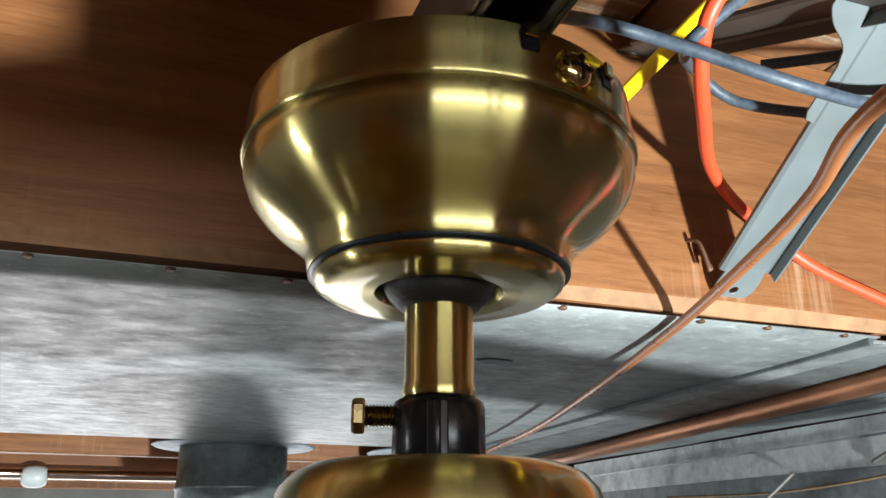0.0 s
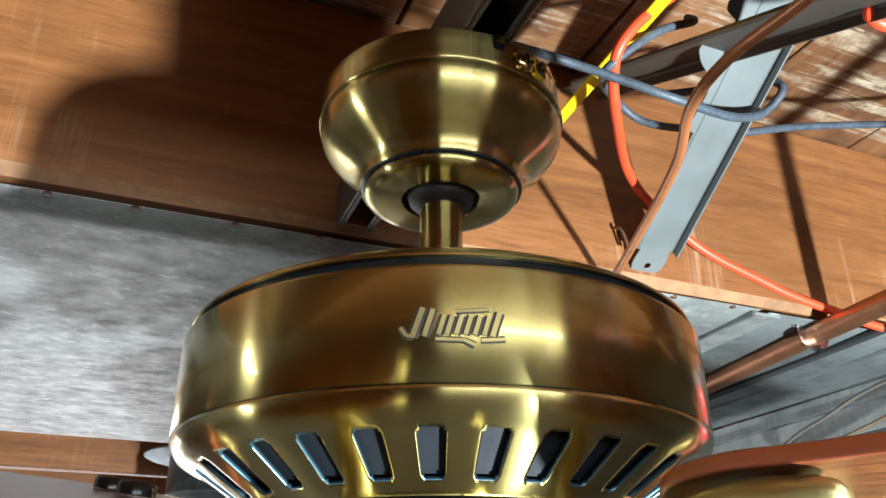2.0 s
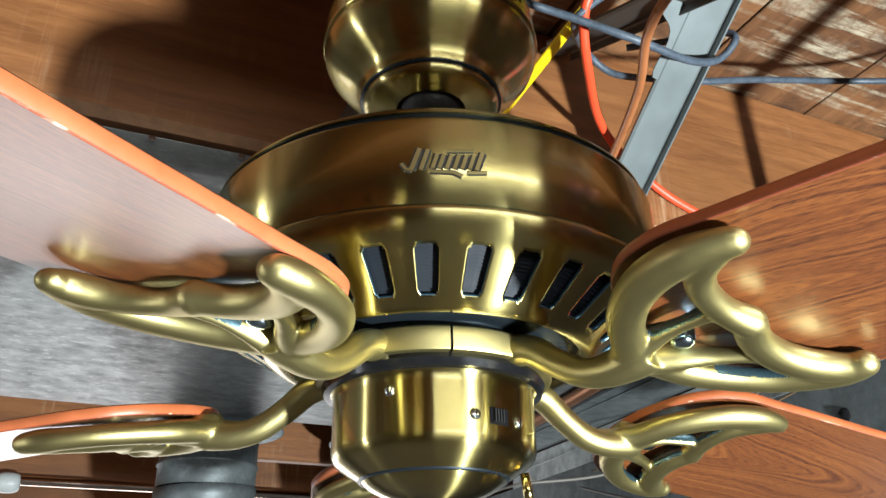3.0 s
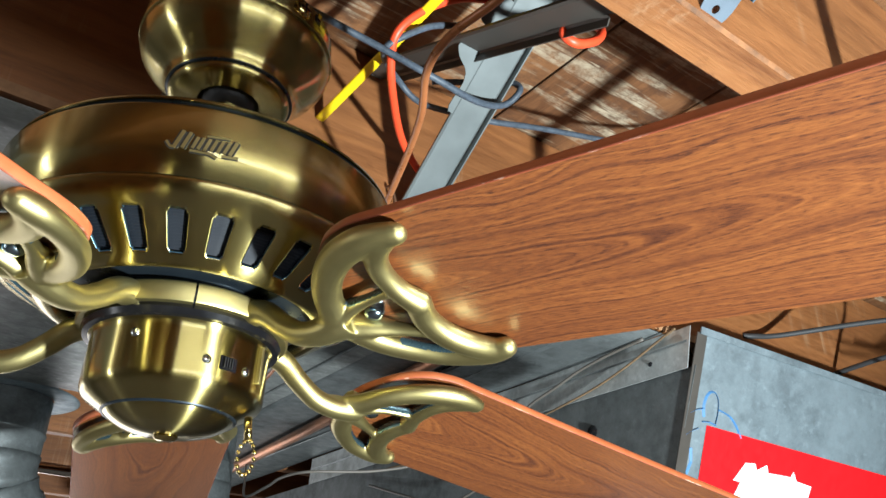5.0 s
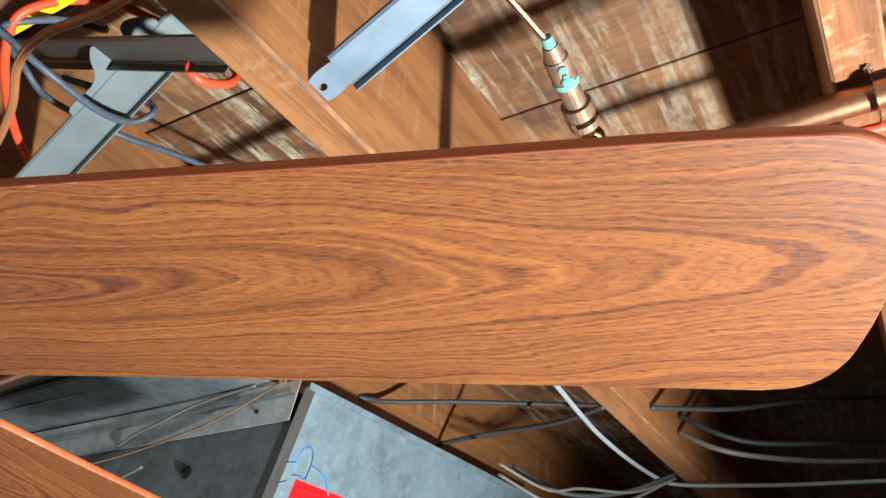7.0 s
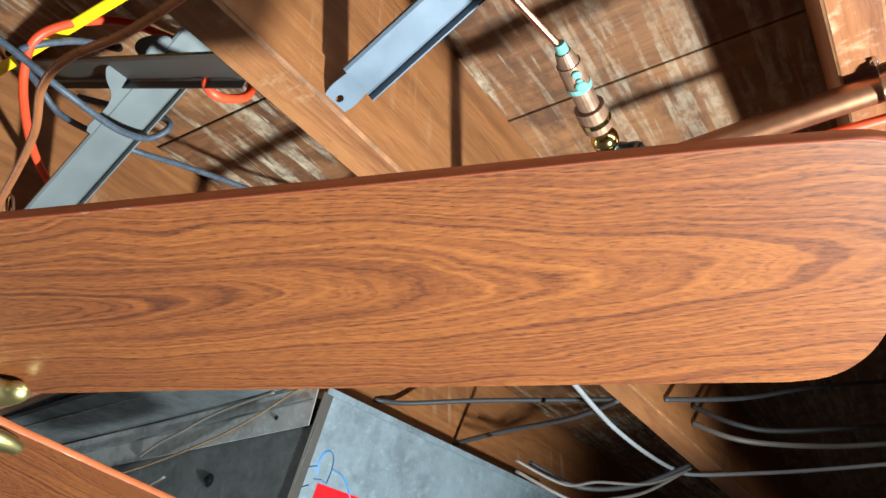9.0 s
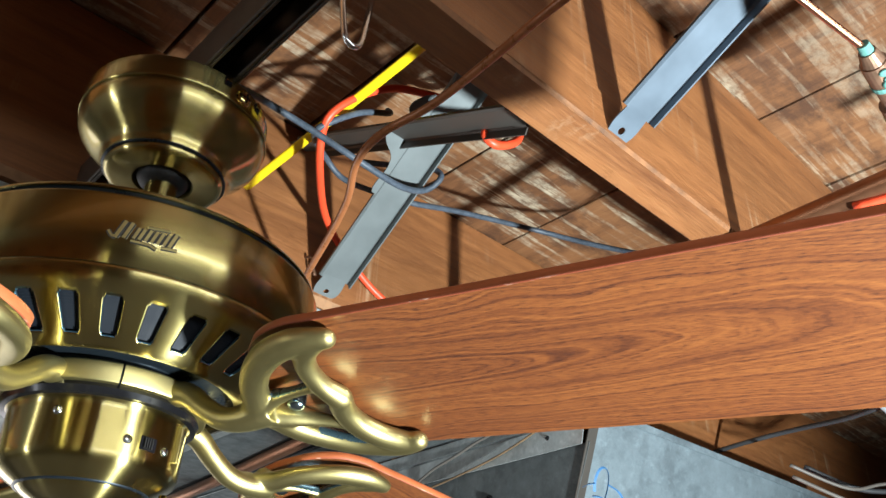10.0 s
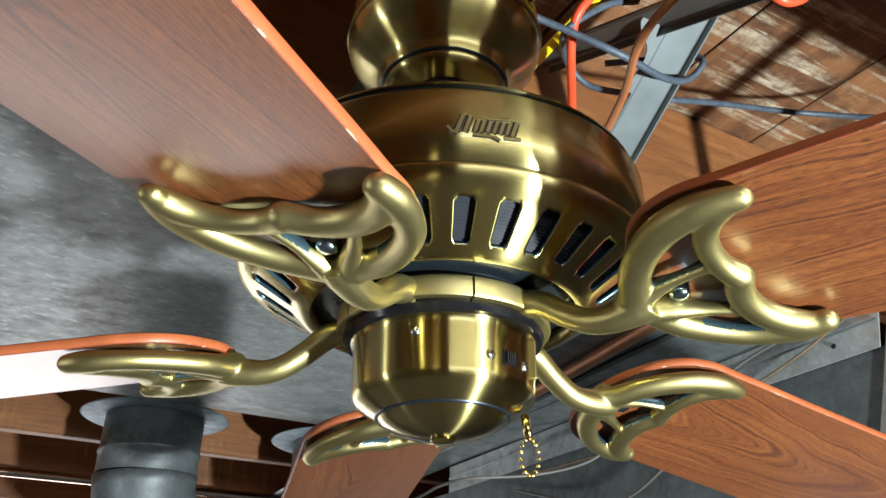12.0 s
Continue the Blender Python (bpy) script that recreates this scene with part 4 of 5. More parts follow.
cable("cable", [(0.085, 0.262, 2.105), (0.125, 0.270, 2.120), (0.160, 0.285, 2.138), (0.205, 0.300, 2.152), (0.247, 0.288, 2.138), (0.296, 0.274, 2.120), (0.359, 0.284, 2.127), (0.400, 0.288, 2.145), (0.413, 0.275, 2.165), (0.405, 0.290, 2.182), (0.375, 0.320, 2.185), (0.345, 0.350, 2.190)], 0.0037, BLUE_CLOTH, "blue-grey cloth-sheathed cable looped from the fan to the bridging")
cable("cable", [(0.345, 0.300, 2.240), (0.331, 0.280, 2.215), (0.290, 0.280, 2.190), (0.255, 0.298, 2.160), (0.265, 0.325, 2.165), (0.310, 0.372, 2.192), (0.345, 0.380, 2.181), (0.376, 0.355, 2.164), (0.422, 0.335, 2.160), (0.50, 0.335, 2.186), (0.63, 0.320, 2.213), (0.70, 0.250, 2.185), (0.720, 0.160, 2.140), (0.691, 0.070, 2.108)], 0.0037, BLUE_CLOTH, "blue-grey cable running behind the bridging to the next joist")
cable("extension_cord", [(0.384, 0.072, 2.150), (0.365, 0.11, 2.135), (0.347, 0.14, 2.116), (0.361, 0.14, 2.107), (0.391, 0.14, 2.128), (0.407, 0.150, 2.160), (0.415, 0.195, 2.214), (0.400, 0.235, 2.245), (0.365, 0.250, 2.247), (0.320, 0.258, 2.232), (0.282, 0.268, 2.203), (0.258, 0.284, 2.173), (0.262, 0.306, 2.157), (0.290, 0.345, 2.142), (0.350, 0.415, 2.144), (0.412, 0.456, 2.136), (0.470, 0.462, 2.104), (0.541, 0.462, 2.081), (0.592, 0.460, 2.066), (0.70, 0.455, 2.046), (0.80, 0.452, 2.040)], 0.0046, RED_PVC, "orange-red round extension cord looped over the bridging", "cord")
cable("cable", [(0.291, 0.064, 2.226), (0.286, 0.15, 2.214), (0.279, 0.25, 2.199), (0.272, 0.36, 2.184), (0.265, 0.469, 2.170)], 0.0062, YELLOW_PVC, "bright yellow flat electrical cable", flat=0.5)
cable("copper_tube", [(0.20, -0.34, 2.050), (0.215, -0.2, 2.050), (0.221, -0.046, 2.048), (0.227, 0.012, 2.049), (0.230, 0.090, 2.046), (0.224, 0.150, 2.045), (0.235, 0.198, 2.045), (0.268, 0.255, 2.045), (0.306, 0.349, 2.045), (0.355, 0.489, 2.045), (0.400, 0.687, 2.035), (0.46, 0.95, 2.030), (0.52, 1.30, 2.030)], 0.0037, BROWN_TUBE, "thin brown copper tube strung under the joists", "pipe")


# ---- sheet metal under the joists ----
def sheet(name, corners, z, thick, mat, label, category):
    """A thin flat panel; corners are (u, v)."""
    bm = bmesh.new()
    n = 18
    a, b, c, d = [Vector(p) for p in corners]
    random.seed(11)
    grid = []
    for i in range(n + 1):
        row = []
        for j in range(n + 1):
            s, t = i / n, j / n
            p = (a * (1 - s) + b * s) * (1 - t) + (d * (1 - s) + c * s) * t
            w = 0.0015 * math.sin(5.1 * p.x + 2.3 * p.y) + 0.001 * math.sin(11.0 * p.y - 3.0 * p.x)
            row.append(bm.verts.new((p.x, p.y, z + (w if 0 < j < n else 0.0))))
        grid.append(row)
    for i in range(n):
        for j in range(n):
            bm.faces.new((grid[i][j], grid[i][j + 1], grid[i + 1][j + 1], grid[i + 1][j]))
    bmesh.ops.recalc_face_normals(bm, faces=bm.faces)
    ob = link_mesh(name, bm, mat, True)
    so = ob.modifiers.new("thick", "SOLIDIFY")
    so.thickness, so.offset = thick, 0
    ob.matrix_basis = FRAME
    return tagged(ob, label, category)


panel = sheet("sheet_metal", [(-1.7, 0.500), (0.545, 0.473), (0.60, 1.412), (-1.7, 1.40)], 2.0525, 0.0012, ZINC, "stained galvanised sheet nailed under the joists", "sheet metal")
panel2 = sheet("sheet_metal", [(0.556, 0.473), (0.874, 0.473), (0.874, 2.3), (0.61, 2.3)], 2.0505, 0.0012, ZINC_DARK, "dull galvanised sheet beside the duct trunk", "sheet metal")


def panel_parts():
    # drive cleat along the seam, and a knock-out hole with its dark plug
    bm = box(bmesh.new(), (0.540, 0.476, 2.0475), (0.575, 1.41, 2.0510), 0.001)
    part("seam_cleat", bm, ZINC, panel)
    part("seam_lip", box(bmesh.new(), (0.5355, 0.476, 2.0462), (0.5400, 1.41, 2.0515), 0.0006), ZINC_DARK, panel)
    part("hole_plug", lathe(bmesh.new(), [(0, 2.0512), (0.0165, 2.0512), (0.0185, 2.0516)], 24), BLACK_PAINT, panel, "dark knock-out hole", pose(0.285, 0.663, 0) @ Matrix.Diagonal((1, 0.6, 1, 1)))
    for u in (-0.36, -0.29, -0.22, -0.146, -0.082, -0.004, 0.066, 0.16, 0.259, 0.374, 0.435, 0.51):
        v = 0.4815 - 0.009 * (u + 0.1)
        part("nail", lathe(bmesh.new(), [(0, 2.0500), (0.0028, 2.0503), (0.0034, 2.0512), (0.0030, 2.0522)], 10), RUST, panel, "", pose(u, v, 0))
    for u, v in ((0.741, 0.655), (0.806, 0.699)):
        h = part("ring", lathe(bmesh.new(), [(0.006, 2.0490), (0.0095, 2.0478), (0.0125, 2.0495)], 20), ZINC_DARK, panel2, "", pose(u, v, 0))
        part("hole", lathe(bmesh.new(), [(0, 2.0492), (0.0065, 2.0488)], 16), BLACK_PAINT, h)
    part("rib", box(bmesh.new(), (0.770, 0.476, 2.0470), (0.782, 2.2, 2.0502), 0.0012), ZINC_DARK, panel2)


panel_parts()


def strips():
    """The black cable and the copper main under the sheet."""
    cable("cable", [(0.70, 0.44, 2.045), (0.706, 0.56, 2.045), (0.712, 0.82, 2.044), (0.73, 1.2, 2.044), (0.75, 1.7, 2.044)], 0.0048, DARK_CABLE, "black cable clipped along the sheet metal")
    pipe = thing("copper_pipe", "weathered copper water main strapped under the joists", "pipe", FRAME)
    bm = sweep(bmesh.new(), spline([(0.572, -1.3, 2.043), (0.578, -0.6, 2.043), (0.585, -0.26, 2.043), (0.610, 0.15, 2.043), (0.632, 0.5, 2.040), (0.662, 0.8, 2.038), (0.705, 1.3, 2.036), (0.74, 1.8, 2.036)], 8), 0.0118, 20)
    part("pipe", bm, OLD_COPPER, pipe, smooth=True)
    for v, u in ((-0.388, 0.583), (0.489, 0.631)):
        bm = bmesh.new()
        path = [Vector((u - 0.026, v, 2.0548)), Vector((u - 0.016, v, 2.0540))] + [Vector((u + 0.0128 * math.cos(a), v, 2.0425 + 0.0128 * math.sin(a))) for a in [math.pi + math.pi * k / 10 for k in range(11)]] + [Vector((u + 0.0145, v, 2.0548))]
        sweep(bm, path, [0.0095] * len(path), 8, 0.12, up=(0, 1, 0))
        st = part("pipe_strap", bm, CHROME, pipe, "plated pipe strap")
        part("nail", lathe(bmesh.new(), [(0, 2.0520), (0.0034, 2.0525), (0.0036, 2.0545)], 10), CHROME, st, "", pose(u - 0.023, v, 0))


strips()


# ---- the sloping duct trunk ----
def trunk():
    t = thing("air_duct", "pale galvanised duct trunk with sloping front, marker scribble and red sticker", "duct", FRAME)
    z0, z1, k = 1.45, 2.040, 0.355
    u0, u1, vf, vb = 0.878, 1.716, 0.411, 2.35

    def face(u, z, off=0.0):
        return Vector((u, vf + k * (z1 - z) - off, z - off * k))

    def plate(name, quad, thick, mat, label=""):
        bm = bmesh.new()
        q = [Vector(p) for p in quad]
        n = (q[1] - q[0]).cross(q[2] - q[0]).normalized() * thick
        lo = [bm.verts.new(p) for p in q]
        hi = [bm.verts.new(p + n) for p in q]
        bm.faces.new(lo[::-1])
        bm.faces.new(hi)
        for i in range(4):
            bm.faces.new((lo[i], lo[(i + 1) % 4], hi[(i + 1) % 4], hi[i]))
        bmesh.ops.recalc_face_normals(bm, faces=bm.faces)
        return part(name, bm, mat, t, label)

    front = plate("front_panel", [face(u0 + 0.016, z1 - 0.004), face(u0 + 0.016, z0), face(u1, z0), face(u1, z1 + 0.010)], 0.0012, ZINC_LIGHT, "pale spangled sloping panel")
    # the side's shade is put into its colour, darker than the front
    plate("side_panel", [(u0, vf + 0.012, z1 - 0.052), (u0, vb, z1 - 0.052), (u0, vb, z0), (u0, vf + k * (z1 - z0) + 0.01, z0)], -0.0012, ZINC_DARK, "dull grey side with its shade put into the tone")
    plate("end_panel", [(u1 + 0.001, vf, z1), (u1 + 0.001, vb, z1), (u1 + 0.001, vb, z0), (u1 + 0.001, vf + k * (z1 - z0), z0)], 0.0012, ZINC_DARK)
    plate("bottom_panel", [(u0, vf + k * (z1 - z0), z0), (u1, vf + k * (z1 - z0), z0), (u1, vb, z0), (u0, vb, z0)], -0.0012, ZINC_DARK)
    # corner cleat, top flange along the front, light flange along the side
    # the cleat's dark steel puts the corner's shading into the colour
    plate("corner_cleat", [face(u0 - 0.004, z1 - 0.004, 0.002), face(u0 - 0.004, z0, 0.002), face(u0 + 0.018, z0, 0.002), face(u0 + 0.018, z1 - 0.004, 0.002)], 0.0015, BRIDGE_DARK, "folded corner seam, its shading put in as a dark tone")
    plate("top_flange", [face(u0, z1 + 0.004, 0.004), face(u0, z1 - 0.006, 0.004), face(u1 + 0.006, z1 + 0.008, 0.004), face(u1 + 0.006, z1 + 0.018, 0.004)], 0.002, ZINC_LIGHT, "thin folded top edge")
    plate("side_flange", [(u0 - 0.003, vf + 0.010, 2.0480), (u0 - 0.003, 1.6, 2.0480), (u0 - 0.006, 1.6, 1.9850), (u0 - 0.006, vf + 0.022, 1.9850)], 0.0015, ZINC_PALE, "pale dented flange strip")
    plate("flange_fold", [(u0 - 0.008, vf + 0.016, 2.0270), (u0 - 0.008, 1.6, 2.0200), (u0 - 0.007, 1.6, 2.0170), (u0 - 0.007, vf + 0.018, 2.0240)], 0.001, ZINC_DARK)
    # bolts on the shaded side
    for v, z in ((0.634, 1.931), (0.50, 2.008)):
        part("bolt", lathe(bmesh.new(), [(0, 0.006), (0.005, 0.005), (0.009, 0.002), (0.011, 0.0)], 14), BLACK_PAINT, t, "dark screw head", pose(u0 - 0.0005 if z < 2 else u0 - 0.006, v, z, 0, -90, 0) @ Matrix.Diagonal(((1, 1, 1, 1) if z < 2 else (0.4, 0.4, 0.6, 1))))

    def ink(pts, r=0.0024):
        bm = bmesh.new()
        sweep(bm, [face(u, z, 0.0020) for u, z in pts], r, 6, 0.2)
        part("marker_line", bm, BLUE_INK, front, "blue marker scribble")

    arch = [(0.918, 1.925), (0.914, 1.940), (0.918, 1.955), (0.927, 1.962), (0.938, 1.961), (0.946, 1.952), (0.949, 1.936), (0.947, 1.918)]
    ink([tuple(p) for p in [q.to_2d() for q in spline([(u, z, 0) for u, z in arch], 5)]])
    ink([(0.886, 1.925), (0.900, 1.932), (0.915, 1.936)])
    ink([(0.884, 1.895), (0.898, 1.903), (0.910, 1.908)])
    ink([q.to_2d()[:] for q in spline([(0.948, 1.940, 0), (0.975, 1.936, 0), (0.995, 1.925, 0), (1.010, 1.910, 0)], 5)])
    ink([(0.916, 1.918), (0.932, 1.920), (0.948, 1.918)])
    ink([(0.900, 1.880), (0.905, 1.862), (0.899, 1.845)])
    ink([(0.888, 1.878), (0.892, 1.860), (0.888, 1.846)], 0.001)

    # red sticker with plain white shapes
    L, R, T, B = 0.928, 1.530, 1.915, 1.700

    def patch(name, pts, off, mat, parent, label=""):
        bm = bmesh.new()
        lo = [bm.verts.new(face(L + x * (R - L), T - y * (T - B), off)) for x, y in pts]
        hi = [bm.verts.new(face(L + x * (R - L), T - y * (T - B), off + 0.0005)) for x, y in pts]
        bm.faces.new(hi)
        for i in range(len(pts)):
            bm.faces.new((lo[i], lo[(i + 1) % len(pts)], hi[(i + 1) % len(pts)], hi[i]))
        bmesh.ops.recalc_face_normals(bm, faces=bm.faces)
        return part(name, bm, mat, parent, label)

    st = patch("sticker", [(0, 0), (1, 0), (1, 1), (0, 1)], 0.0020, RED_LABEL, t, "glossy red sticker with plain white shapes")
    tall = [(0.13, 0.30), (0.17, 0.17), (0.21, 0.16), (0.22, 0.20), (0.26, 0.15), (0.27, 0.20), (0.37, 0.19), (0.38, 0.15), (0.40, 0.21), (0.47, 0.22), (0.46, 0.32), (0.30, 0.36), (0.20, 0.45), (0.13, 0.45), (0.16, 0.30)]
    patch("white_shape", tall, 0.0026, WHITE_INK, st)
    patch("white_shape", [(0.21, 0.52), (0.34, 0.43), (0.33, 0.46), (0.47, 0.40), (0.34, 0.52), (0.32, 0.49), (0.25, 0.56)], 0.0026, WHITE_INK, st)
    for x in (0.53, 0.635, 0.74, 0.845):
        patch("white_bar", [(x, 0.40), (x + 0.085, 0.40), (x + 0.085, 0.47), (x, 0.47)], 0.0026, WHITE_INK, st)


trunk()
cable("cable", [(0.868, 0.80, 1.990), (0.862, 0.752, 2.004), (0.862, 0.70, 2.016), (0.864, 0.645, 2.032), (0.864, 0.58, 2.042), (0.86, 0.50, 2.046)], 0.0026, WHITE_PVC, "thin off-white cable hanging beside the duct trunk")
cable("twine", [(0.866, 1.25, 1.965), (0.865, 1.0, 1.960), (0.866, 0.80, 1.970), (0.866, 0.645, 1.990), (0.866, 0.557, 2.010), (0.864, 0.47, 2.038), (0.862, 0.44, 2.046)], 0.0019, TWINE, "frayed brown twine draped along the flange", "twine")
cable("cable", [(0.868, 1.30, 1.94), (0.862, 1.16, 1.90), (0.86, 1.02, 1.865), (0.862, 0.93, 1.872), (0.862, 0.82, 1.915), (0.862, 0.72, 1.945)], 0.0026, WHITE_PVC, "thin off-white cable hanging beside the duct trunk")


cable("cable", [(0.866, 0.94, 1.985), (0.80, 0.97, 1.93), (0.70, 1.00, 1.900), (0.586, 1.04, 1.888), (0.572, 1.12, 1.888), (0.600, 1.24, 1.893), (0.640, 1.44, 1.905), (0.70, 1.60, 1.97), (0.74, 1.70, 2.048)], 0.0026, WHITE_PVC, "thin off-white cable sagging below the sheet metal")


# ---- round ducts beyond the sheet ----
def round_duct(u, v, label, r=0.098):
    t = thing("round_duct", label, "duct", FRAME @ pose(u, v, 0), "round ducts")
    part("collar", lathe(bmesh.new(), [(r, 2.0540), (r + 0.012, 2.0530), (r + 0.046, 2.0550), (r + 0.050, 2.0570), (r + 0.046, 2.0590), (r, 2.0590)], 48), ZINC_LIGHT, t, "flared collar", smooth=True)
    part("pipe", lathe(bmesh.new(), [(r - 0.002, 2.056), (r, 2.05), (r, 1.985), (r + 0.0025, 1.983), (r + 0.0025, 1.978), (r, 1.976), (r, 1.935)], 48), ZINC_DARK, t, smooth=True)
    # gored elbow turning away
    ax = Vector((0.93, 0.37, 0)).normalized()
    rr = 0.17
    for k in range(4):
        path = [ax * (rr - rr * math.cos(a)) + Vector((0, 0, 1.936 - rr * math.sin(a))) for a in (radians(23 * k + 5.75 * q) for q in range(5))]
        part("elbow_gore", sweep(bmesh.new(), path, [r + 0.0035, r + 0.001, r, r, r + 0.003], 40), ZINC_DARK, t, smooth=True)
    return t


round_duct(0.138, 1.556, "grey galvanised round duct with an elbow below the joists")
round_duct(0.545, 1.560, "grey galvanised round duct partly behind the fan")


# ---- plumbing in the near bay ----
def valve():
    t = thing("stop_valve", "corroded brass stop valve with a black handwheel", "valve", FRAME)
    part("thin_tube", sweep(bmesh.new(), spline([(0.10, -0.10, 2.200), (0.20, -0.13, 2.110), (0.30, -0.160, 2.062), (0.404, -0.186, 2.037)], 8), 0.0029, 14), COPPER, t, "bright thin copper tube", smooth=True)
    axis = [(0.404, -0.186, 2.037), (0.518, -0.180, 2.018)]
    A, B = Vector(axis[0]), Vector(axis[1])
    d = B - A

    def seg(name, a, b, r0, r1, mat, label=""):
        return part(name, cyl(bmesh.new(), A + d * a, A + d * b, r0 * 0.84, 20, r1 * 0.84), mat, t, label, smooth=False)

    seg("scale_ring", -0.05, 0.02, 0.0052, 0.0060, VERDIGRIS, "green corroded joint")
    seg("reducer", 0.02, 0.12, 0.0075, 0.0105, SOLDER)
    seg("coupling", 0.12, 0.30, 0.0118, 0.0118, SOLDER, "soldered coupling with green scale")
    seg("scale_ring", 0.30, 0.34, 0.0123, 0.0123, VERDIGRIS)
    seg("sleeve", 0.34, 0.52, 0.0108, 0.0108, SOLDER)
    seg("union_nut", 0.52, 0.72, 0.0150, 0.0150, SOLDER)
    seg("brass_ring", 0.62, 0.66, 0.0158, 0.0158, POLISHED)
    bm = bmesh.new()
    bmesh.ops.create_uvsphere(bm, u_segments=20, v_segments=12, radius=0.0118, matrix=Matrix.Translation(A + d * 0.86))
    part("body", bm, POLISHED, t, "yellow brass valve body", smooth=True)
    for a, rr in ((0.16, 0.004), (0.26, 0.0055), (0.22, 0.003)):
        bm = bmesh.new()
        bmesh.ops.create_icosphere(bm, subdivisions=2, radius=rr, matrix=Matrix.Translation(A + d * a + Vector((0, -0.004, -0.0100))) @ Matrix.Diagonal((1, 1, 0.4, 1)))
        part("scale_spot", bm, VERDIGRIS, t, smooth=True)
    c = A + d * 0.92
    part("stem", cyl(bmesh.new(), c, c + d * 0.16, 0.0045), POLISHED, t, smooth=True)
    bm = bmesh.new()
    ax = (d.normalized() + Vector((0.15, 0.0, -0.45))).normalized()
    e1 = ax.cross(Vector((0, 1, 0))).normalized()
    e2 = ax.cross(e1)
    hub = c + d * 0.16
    ring = [hub + (0.0215 + 0.0022 * math.cos(6 * a)) * (math.cos(a) * e1 + math.sin(a) * e2) for a in [2 * math.pi * k / 48 for k in range(49)]]
    sweep(bm, ring, 0.0052, 10)
    for k in range(3):
        a = 2 * math.pi * k / 3
        cyl(bm, hub, hub + 0.021 * (math.cos(a) * e1 + math.sin(a) * e2), 0.0036, 8)
    w = part("handwheel", bm, WHEEL, t, "black lobed handwheel", smooth=True)
    part("nut", cyl(bmesh.new(), hub - ax * 0.004, hub + ax * 0.006, 0.0055, 6), CHROME, w)
    part("outlet", sweep(bmesh.new(), spline([A + d * 0.86, Vector((0.540, -0.172, 2.030)), Vector((0.556, -0.166, 2.036)), Vector((0.578, -0.165, 2.040))], 6), 0.0095, 16), VERDIGRIS, t, "green corroded outlet tube", smooth=True)


valve()
cable("extension_cord", [(0.590, -0.10, 2.030), (0.604, -0.20, 2.028), (0.606, -0.27, 2.028), (0.602, -0.34, 2.028), (0.61, -0.46, 2.03)], 0.0046, RED_PVC, "orange-red cord beside the copper pipe", "cord")
cable("cable", [(0.50, -0.392, 2.10), (0.56, -0.400, 2.085), (0.61, -0.404, 2.080), (0.70, -0.40, 2.06), (0.80, -0.38, 2.045)], 0.0045, BLUE_CLOTH, "blue-grey cable along the joist")
cable("water_tube", [(0.745, -0.24, 2.03), (0.742, -0.30, 2.026), (0.742, -0.37, 2.020), (0.742, -0.47, 2.018), (0.74, -0.60, 2.02)], 0.008, plain("blue_plastic_tube", (0.01, 0.05, 0.62), 0.35), "bright blue plastic water tube", "pipe")

# ---- cables in the far right of the bays ----
cable("cable", [(0.92, 0.07, 2.046), (1.053, 0.080, 2.045), (1.18, 0.092, 2.043), (1.301, 0.100, 2.042), (1.45, 0.100, 2.042), (1.601, 0.091, 2.045), (1.668, 0.064, 2.046), (1.72, -0.05, 2.046), (1.747, -0.142, 2.045), (1.787, -0.311, 2.046), (1.83, -0.5, 2.046)], 0.0042, GREY_PVC, "smooth grey cable strung under the joists")
cable("cable", [(1.50, 0.016, 2.10), (1.50, -0.05, 2.060), (1.55, -0.12, 2.050), (1.66, -0.22, 2.060), (1.75, -0.34, 2.075)], 0.0052, WHITE_PVC, "off-white cable sagging between joists")
cable("cable", [(1.52, 0.016, 2.14), (1.52, -0.06, 2.090), (1.57, -0.14, 2.078), (1.70, -0.34, 2.095)], 0.0050, DARK_CABLE, "dark cable sagging between joists")
cable("cable", [(1.30, 0.3, 2.02), (1.38, 0.24, 1.985), (1.45, 0.2, 2.000), (1.55, 0.13, 2.010), (1.63, 0.064, 2.05)], 0.0030, WHITE_PVC, "off-white cable looping under the bay")
cable("cable", [(1.30, 0.3, 2.0), (1.37, 0.22, 1.950), (1.45, 0.19, 1.965), (1.55, 0.14, 1.995), (1.62, 0.07, 2.045)], 0.0034, WHITE_PVC, "off-white cable looping under the bay")
cable("cable", [(1.36, 0.3, 2.03), (1.43, 0.23, 1.99), (1.53, 0.15, 2.005), (1.62, 0.064, 2.055)], 0.0048, DARK_CABLE, "dark cable looping under the bay")
cable("cable", [(1.085, 0.470, 2.100), (1.10, 0.460, 2.100), (1.15, 0.44, 2.108), (1.25, 0.35, 2.128), (1.38, 0.24, 2.150), (1.52, 0.13, 2.175), (1.60, 0.064, 2.185)], 0.0046, DARK_CABLE, "dark cloth cable stapled to the joist face")
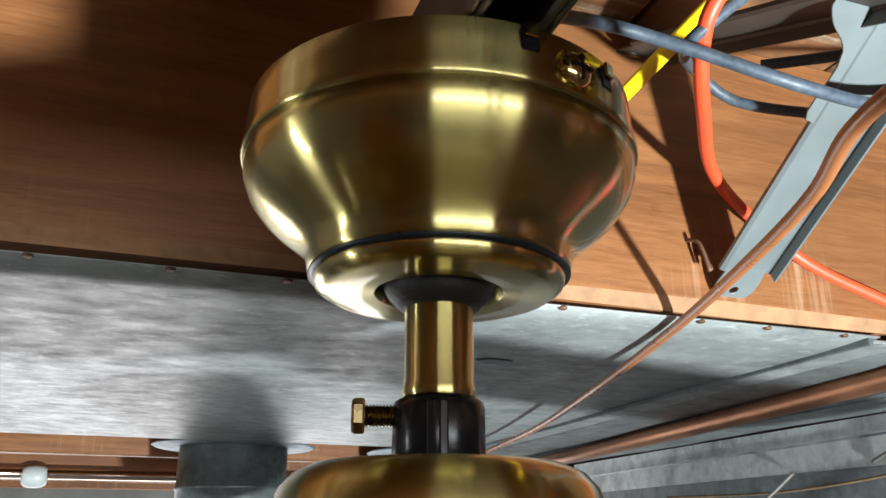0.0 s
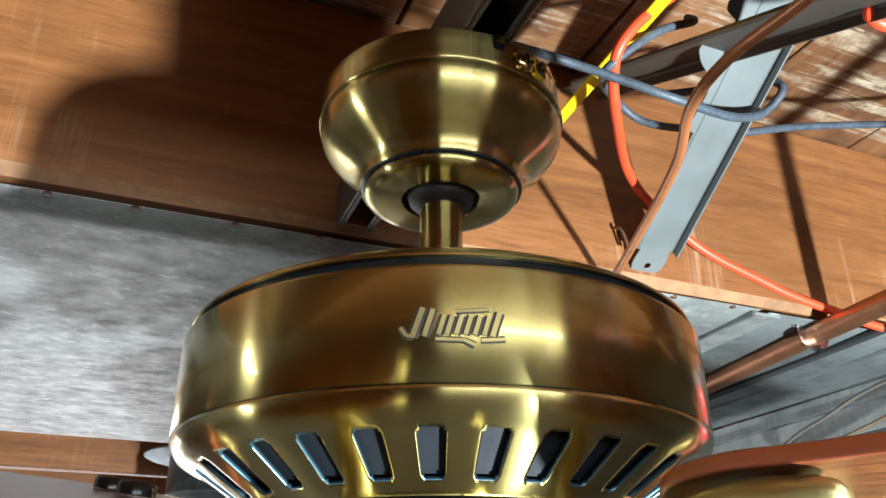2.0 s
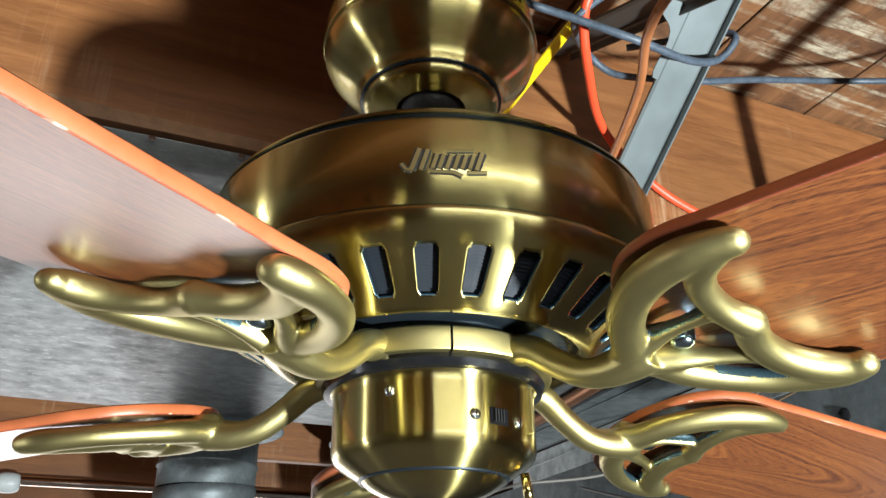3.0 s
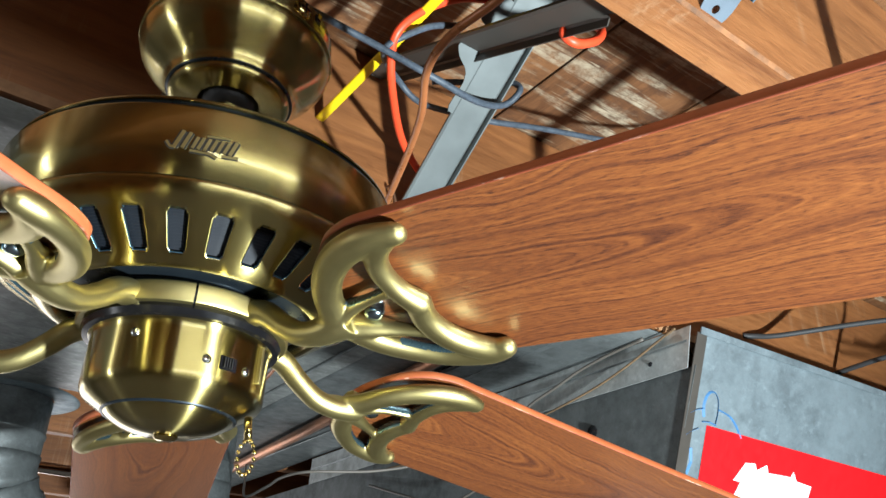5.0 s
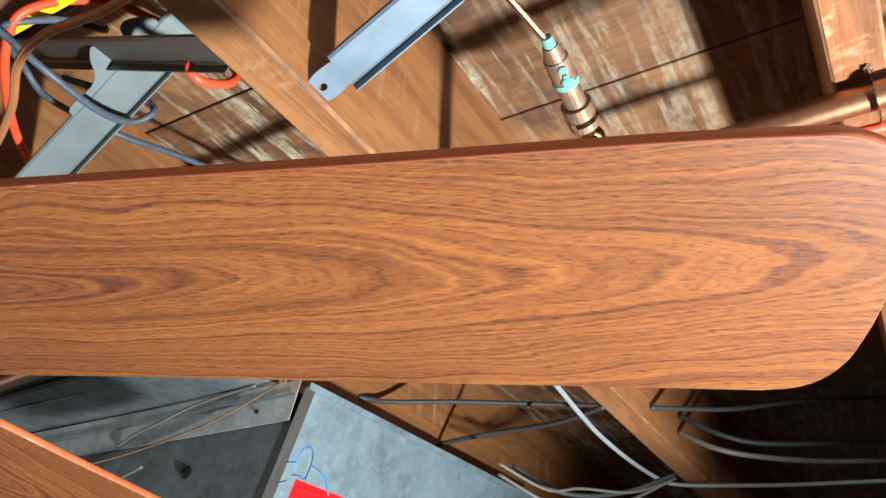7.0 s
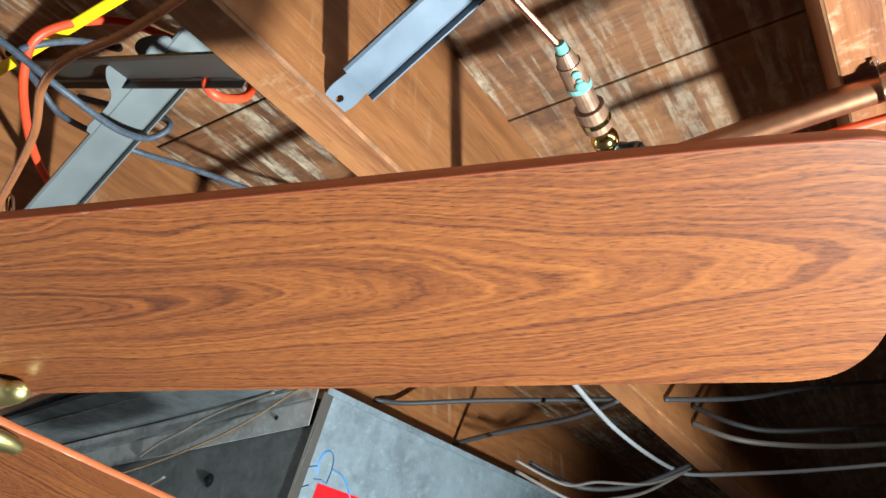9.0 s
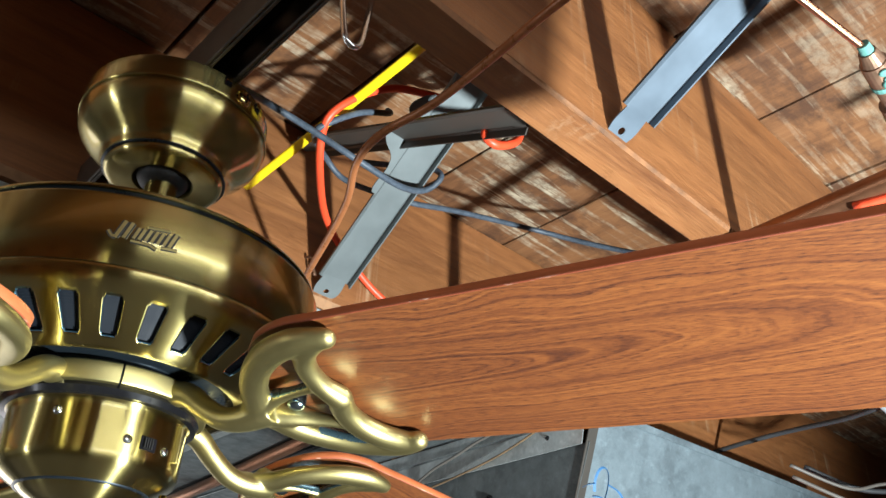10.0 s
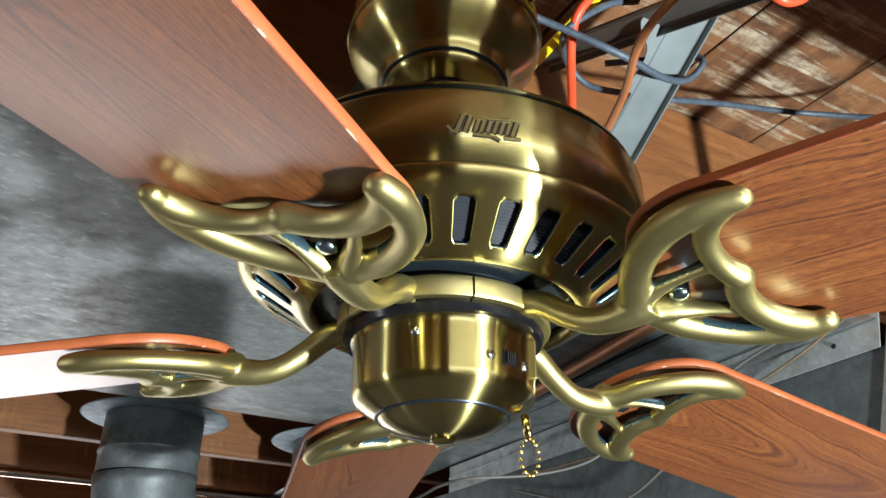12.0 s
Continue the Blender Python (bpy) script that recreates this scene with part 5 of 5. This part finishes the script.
cable("cable", [(1.362, 0.470, 2.092), (1.360, 0.440, 2.094), (1.36, 0.38, 2.098), (1.357, 0.30, 2.099), (1.30, 0.18, 2.08), (1.22, 0.066, 2.066)], 0.0046, DARK_CABLE, "dark cloth cable crossing the bay")
cable("cable", [(1.32, 0.016, 2.09), (1.40, -0.04, 2.105), (1.50, -0.10, 2.13), (1.62, -0.20, 2.17), (1.75, -0.342, 2.20)], 0.0046, DARK_CABLE, "dark cloth cable crossing the bay")


# ---- small hardware ----
def hook():
    bm = sweep(bmesh.new(), spline([(0.096, 0.044, 2.060), (0.100, 0.043, 2.030), (0.104, 0.043, 2.004), (0.107, 0.043, 1.995), (0.112, 0.043, 1.992), (0.117, 0.043, 1.995), (0.120, 0.043, 2.004), (0.123, 0.043, 2.030), (0.127, 0.044, 2.060)], 8), 0.0023, 10)
    ob = link_mesh("wire_hook", bm, CHROME, True)
    ob.matrix_basis = FRAME
    tagged(ob, "bent plated wire loop hanging under the joist", "hook")


hook()


def bent_nail(pts):
    bm = sweep(bmesh.new(), spline(pts, 5), 0.0016, 8)
    ob = link_mesh("bent_nail", bm, RUST, True)
    ob.matrix_basis = FRAME
    tagged(ob, "rusty bent nail in the joist face", "nail", "bent nails")


bent_nail([(0.364, 0.470, 2.112), (0.364, 0.462, 2.110), (0.366, 0.457, 2.104), (0.371, 0.456, 2.084)])
bent_nail([(0.372, 0.470, 2.108), (0.371, 0.463, 2.104), (0.372, 0.459, 2.096), (0.374, 0.458, 2.086)])


def far_pipe():
    p = thing("copper_pipe", "pale copper-toned water pipe under the far joists", "pipe", FRAME)
    part("pipe", cyl(bmesh.new(), (-2.4, 2.205, 2.043), (0.9, 2.205, 2.043), 0.0125, 16), plain("pale_scaled_pipe", (0.90, 0.72, 0.60), 0.10, metal=1.0, speck=0.05), p, smooth=True)
    bm = lathe(bmesh.new(), fine([(0.0, -0.030), (0.020, -0.026), (0.026, -0.010), (0.026, 0.010), (0.020, 0.026), (0.0, 0.030)], 0.006), 20)
    part("fitting", bm, plain("white_plastic_fitting", (0.62, 0.66, 0.66), 0.4), p, "pale round fitting", pose(-0.27, 2.205, 2.036, 0, 90, 0), smooth=True)


far_pipe()
